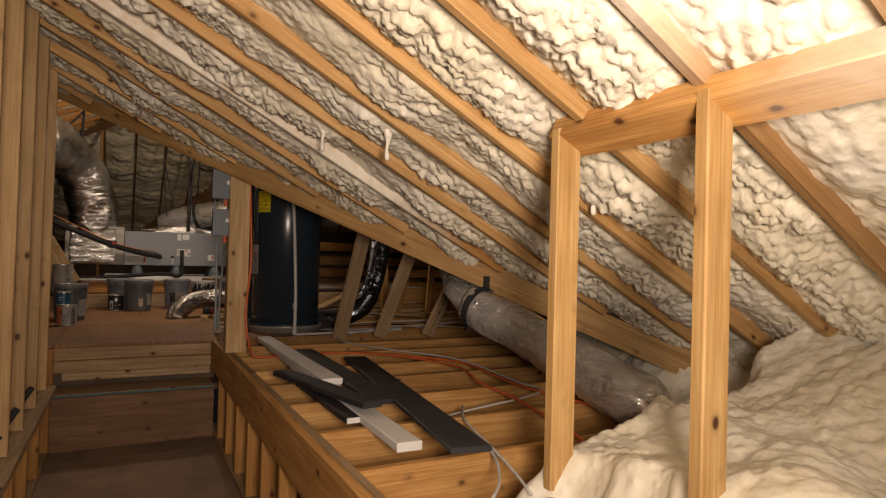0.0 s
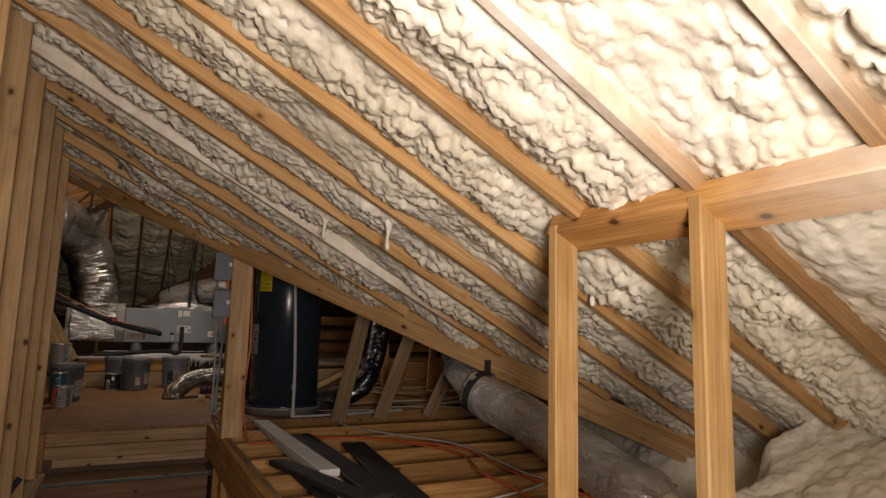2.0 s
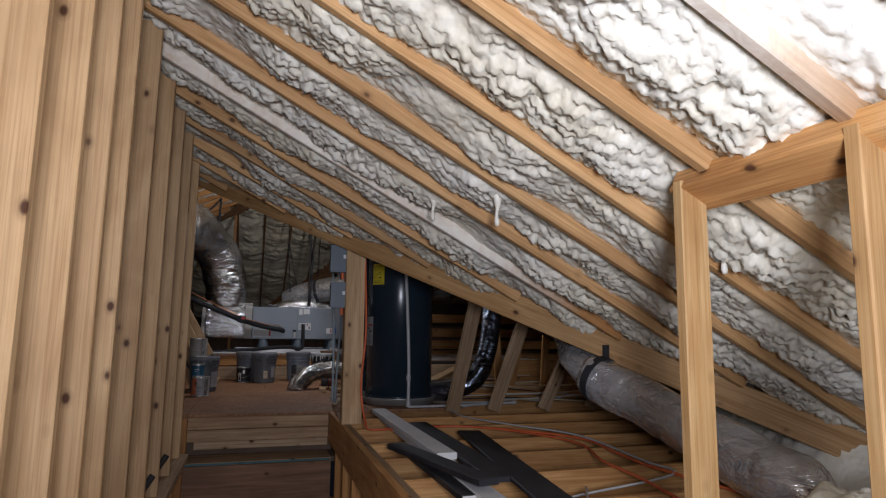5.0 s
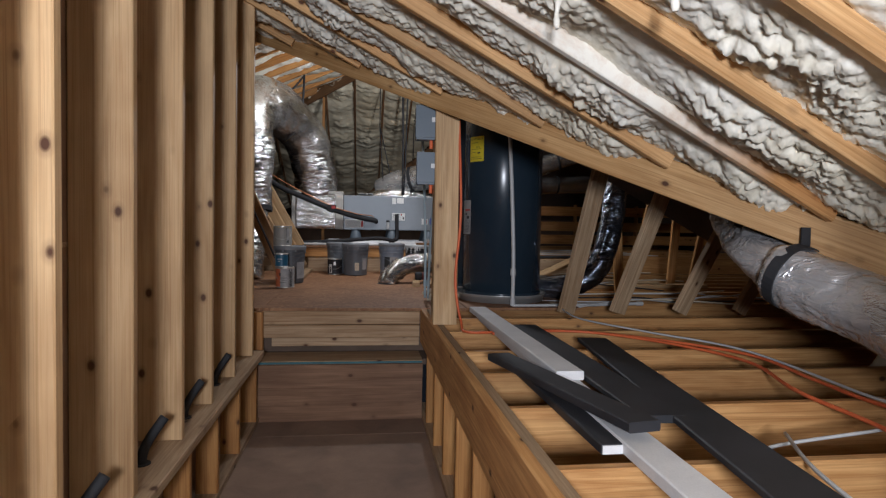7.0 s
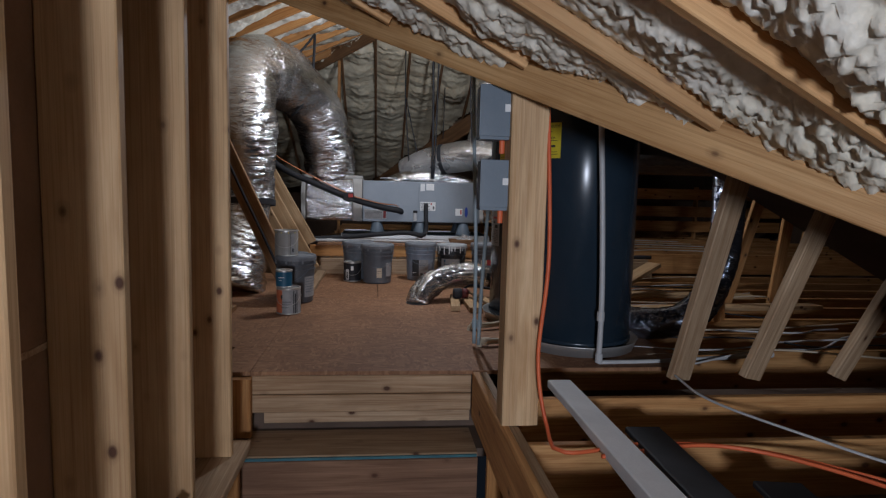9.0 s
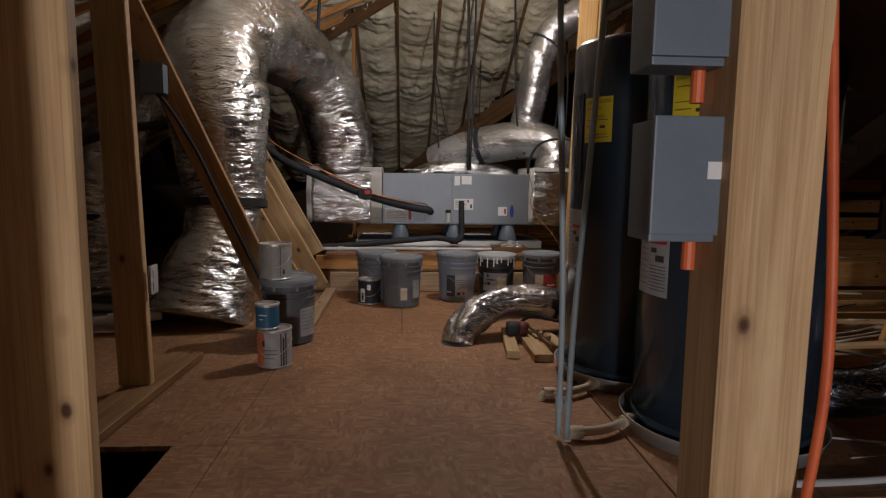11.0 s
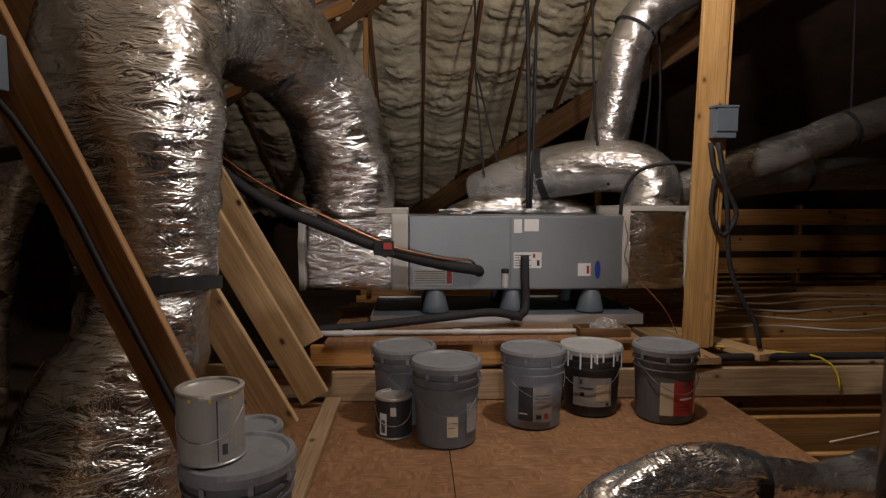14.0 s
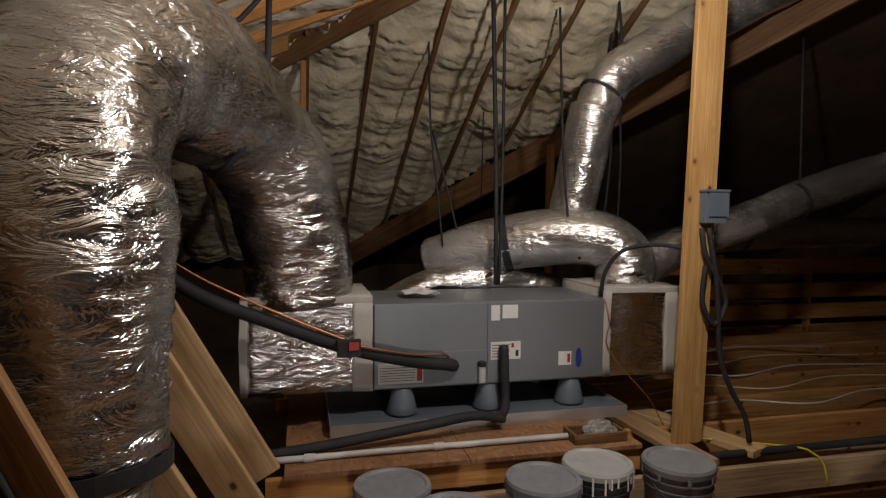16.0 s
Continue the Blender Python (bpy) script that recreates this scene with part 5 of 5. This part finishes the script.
trap = thing("drain_cleanout", "short white capped drain fitting on the coil door", "pipe fitting", pose(0.60, 9.975, 1.26))
part("tee", lathe([(0, 0), (0.02, 0), (0.02, 0.09), (0, 0.09)], 14), PVC, trap, smooth=False)
part("cap", lathe([(0, 0.088), (0.024, 0.088), (0.024, 0.11), (0.018, 0.115), (0, 0.115)], 14), RUBBER, trap, "black cap")
pipe_run("drain_line", "white drain pipe strapped along the deck", [(-0.55, 9.63, 1.055), (0.2, 9.64, 1.055), (0.98, 9.64, 1.055)], 0.015, PVC, [((-0.33, 9.632, 1.055), (1, 0, 0)), ((0.28, 9.64, 1.055), (1, 0, 0))], 0.1)
cable("low_pipe", "black foam-sleeved pipe in the gap below the deck", "pipe", [(-0.9, 9.545, 0.905), (-0.2, 9.545, 0.915), (0.6, 9.545, 0.925), (1.6, 9.545, 0.92), (3.2, 9.52, 0.93)], 0.022, RUBBER)
bin_box = thing("offcut_box", "small open timber box with plastic wrap on the deck", "box", pose(1.10, 9.62, 1.038))
for b in ((-0.13, 0.13, -0.07, -0.055, 0, 0.05), (-0.13, 0.13, 0.055, 0.07, 0, 0.05), (-0.145, -0.13, -0.07, 0.07, 0, 0.05), (0.13, 0.145, -0.07, 0.07, 0, 0.05)):
    part("side", new_box(*b, 0.002), SHADE_WOOD, bin_box)
bm = bmesh.new()
bmesh.ops.create_icosphere(bm, subdivisions=3, radius=0.08)
for v in bm.verts:
    v.co = Vector((v.co.x * 1.1, v.co.y * 0.6, max(0.0, v.co.z) * 0.9)) * (1 + 0.5 * noise.noise(v.co * 30))
WRAP = Nodes("clear_plastic_wrap")
WRAP.bsdf.inputs["Transmission Weight"].default_value = 0.75
WRAP = WRAP.finish((0.85, 0.85, 0.83), 0.25)
part("wrap", bm, WRAP, bin_box, "crumpled clear plastic", m=Matrix.Translation((0.03, 0, 0.02)))

# post beside the air handler, on planks
pb = structure("post_equipment", "orange-brown post beside the air handler", "post")
lumber("post", (1.678, 9.69, 0.945), (1.755, 9.69, 3.9), 0.038, 0.155, POSTWOOD, pb, up=(1, 0, 0))
lumber("post", (1.765, 9.735, 0.945), (1.842, 9.735, 3.9), 0.038, 0.10, POSTWOOD, pb, up=(0, 1, 0))
lumber("foot_plank", (1.56, 10.55, 0.925), (1.64, 9.45, 0.925), 0.15, 0.038, PINE, pb)
lumber("foot_plank", (1.73, 10.3, 0.925), (2.02, 9.52, 0.925), 0.15, 0.038, PINE, pb)
sb = thing("switch_box", "small grey metal switch box on the post", "electrical box", pose(1.765, 9.665, 2.145))
part("body", new_box(-0.065, 0.065, -0.055, 0.002, 0, 0.165, 0.006), EBOX, sb)
part("cover", new_box(-0.05, 0.068, -0.064, -0.054, 0.035, 0.17, 0.004), EBOX, sb)
part("hood", new_box(-0.07, 0.07, -0.07, 0.002, 0.165, 0.178, 0.003), EBOX, sb)
cable("power_whip", "black flexible cable looping from the switch box", "cable", [(1.70, 9.64, 2.12), (1.72, 9.63, 1.98), (1.80, 9.63, 1.85), (1.86, 9.63, 1.72), (1.79, 9.63, 1.60), (1.72, 9.64, 1.72), (1.73, 9.64, 1.92)], 0.014, RUBBER)
cable("power_whip", "black flexible cable running down to the joists", "cable", [(1.74, 9.635, 2.12), (1.80, 9.63, 1.8), (1.83, 9.63, 1.45), (1.90, 9.62, 1.25), (1.98, 9.60, 1.1), (2.0, 9.58, 0.96)], 0.014, RUBBER)
cable("power_whip", "black flexible cable arching over the plenum", "cable", [(1.33, 10.02, 1.71), (1.34, 10.0, 1.85), (1.42, 9.95, 1.98), (1.58, 9.85, 2.02), (1.7, 9.76, 2.0)], 0.012, RUBBER)
cable("control_wire", "thin brown control wires down the casing", "wire", [(1.34, 9.99, 1.70), (1.37, 9.985, 1.55), (1.35, 9.985, 1.45), (1.42, 9.95, 1.32), (1.55, 9.85, 1.15), (1.62, 9.8, 1.0)], 0.003, COPPER)


# hanging straps
def hanger(points, width=0.014):
    t = thing("hanger_strap", "black hanging strap from the rafters", "strap", pose(*points[0]), "hanger straps")
    base = Vector(points[0])
    piece("strap", tube([Vector(p) - base for p in points], width, 6, 0.2), RUBBER, t)


for pts, w in (([(0.82, 10.42, 1.74), (0.82, 10.44, 2.4), (0.80, 10.5, 3.6)], 0.014), ([(0.84, 10.42, 1.74), (0.86, 10.44, 2.4), (0.88, 10.5, 3.6)], 0.010),
               ([(1.36, 10.36, 1.90), (1.30, 10.40, 2.1), (1.27, 10.45, 2.6), (1.25, 10.5, 3.5)], 0.008), ([(0.56, 10.72, 1.86), (0.52, 10.8, 2.4), (0.50, 10.9, 2.75), (0.50, 11.0, 3.4)], 0.007),
               ([(0.70, 10.72, 1.86), (0.58, 10.8, 2.4), (0.51, 10.9, 2.75)], 0.007), ([(1.62, 10.53, 2.88), (1.70, 10.5, 3.2), (1.66, 10.5, 3.6)], 0.010),
               ([(1.74, 10.8, 2.05), (1.80, 10.8, 2.6), (1.78, 10.8, 3.5)], 0.010), ([(1.86, 10.8, 2.05), (1.88, 10.8, 2.6), (1.82, 10.8, 3.5)], 0.010),
               ([(-0.72, 9.64, 2.34), (-0.62, 9.59, 2.43), (-0.53, 9.58, 2.60), (-0.505, 9.64, 2.80), (-0.50, 9.76, 3.2)], 0.014), ([(-0.74, 9.62, 2.92), (-0.62, 9.68, 3.02), (-0.50, 9.76, 3.2)], 0.012),
               ([(3.12, 10.47, 2.40), (3.12, 10.5, 3.5)], 0.010), ([(1.05, 11.5, 2.3), (1.06, 11.5, 3.0)], 0.006)):
    hanger(pts, w)
lumber("post", (-0.335, 11.15, 1.0), (-0.345, 11.20, 3.22), 0.038, 0.09, FIR, slope_d, up=(0, 1, 0))
lumber("post", (1.62, 11.45, 0.92), (1.62, 11.45, 2.75), 0.038, 0.089, FIR, slope_c, up=(0, 1, 0))

# ---- beyond the valley beam ----
east_braces = structure("east_braces", "leaning grey timber braces under the valley beam", "braces")
for x0, x1, zt in ((1.74, 1.97, 1.86), (2.13, 2.45, 1.66), (2.62, 2.96, 1.45), (3.1, 3.4, 1.3), (3.5, 3.85, 1.3)):
    lumber("brace", (x0, 6.06, 0.703), (x1, 5.98, zt), 0.042, 0.135, WORN, east_braces, up=(1, 0.35, 0))
for x0, y0, x1, y1, zt in ((2.75, 7.4, 2.55, 7.2, 2.2), (3.1, 7.9, 3.3, 7.6, 2.2), (3.6, 8.0, 3.5, 7.6, 2.4), (4.2, 8.6, 4.3, 8.2, 2.4)):
    lumber("brace", (x0, y0, 0.703), (x1, y1, zt), 0.09, 0.04, JOIST, east_braces, up=(0, 1, 0))
flex_duct("drop_duct", "dark shiny foil duct bending down to the floor", [([(2.56, 7.1, 2.3), (2.46, 6.9, 1.75), (2.36, 6.76, 1.32), (2.25, 6.70, 1.02), (2.10, 6.74, 0.86), (1.92, 6.86, 0.805), (1.80, 6.95, 0.80)], 0.098, 61.0, 0.018)], (), FOIL_DARK, (2.25, 6.75, 0.72))
stor = structure("far_timber", "stacked brown boards in the dark end of the attic", "timber")
for z in (1.10, 1.34, 1.62):
    lumber("board", (2.6, 12.6, z), (6.8, 12.5, z + 0.01), 0.04, 0.17, FIR, stor)
for x in (3.0, 4.2, 5.4):
    lumber("upright", (x, 12.64, 0.40), (x, 12.64, 1.75), 0.04, 0.09, JOIST, stor, up=(0, 1, 0))
for a, b in (((1.95, 7.9, 0.745), (2.75, 8.5, 0.98)), ((2.0, 8.4, 0.725), (3.6, 8.3, 0.725)), ((2.2, 7.7, 0.725), (3.9, 7.85, 0.725))):
    loose_board("loose_plank", "pale loose plank lying over the far joists", a, b, 0.14, 0.036, PINE)
random.seed(5)
for k in range(14):
    y = 6.25 + 0.2 * k
    p = [(1.75 + random.uniform(-0.1, 0.3), y, JT + 0.012)]
    for j in range(4):
        q = p[-1]
        p.append((q[0] + random.uniform(0.25, 0.6), q[1] + random.uniform(-0.22, 0.22), JT + random.uniform(0.008, 0.06)))
    cable("house_cable", "white house wiring strewn over the far joists", "cable", p, 0.006, (PVC, CPVC, PVC, RUBBER)[k % 4], "far cables")
for k in range(5):
    y = 10.2 + 0.35 * k
    p = [(1.9 + 0.1 * k, y, 0.93), (2.5, y + 0.1, 0.935), (3.0, y - 0.05, 0.93), (3.7, y + 0.12, 0.935), (4.6, y, 0.93)]
    cable("house_cable", "pale wiring over the joists beyond the air handler", "cable", p, 0.006, (PVC, CPVC)[k % 2], "far cables")
cable("yellow_cable", "yellow wire hanging over the rim board", "cable", [(1.8, 9.75, 0.935), (2.1, 9.6, 0.935), (2.3, 9.5, 0.925), (2.37, 9.455, 0.85), (2.38, 9.44, 0.74)], 0.006, YELLOW)
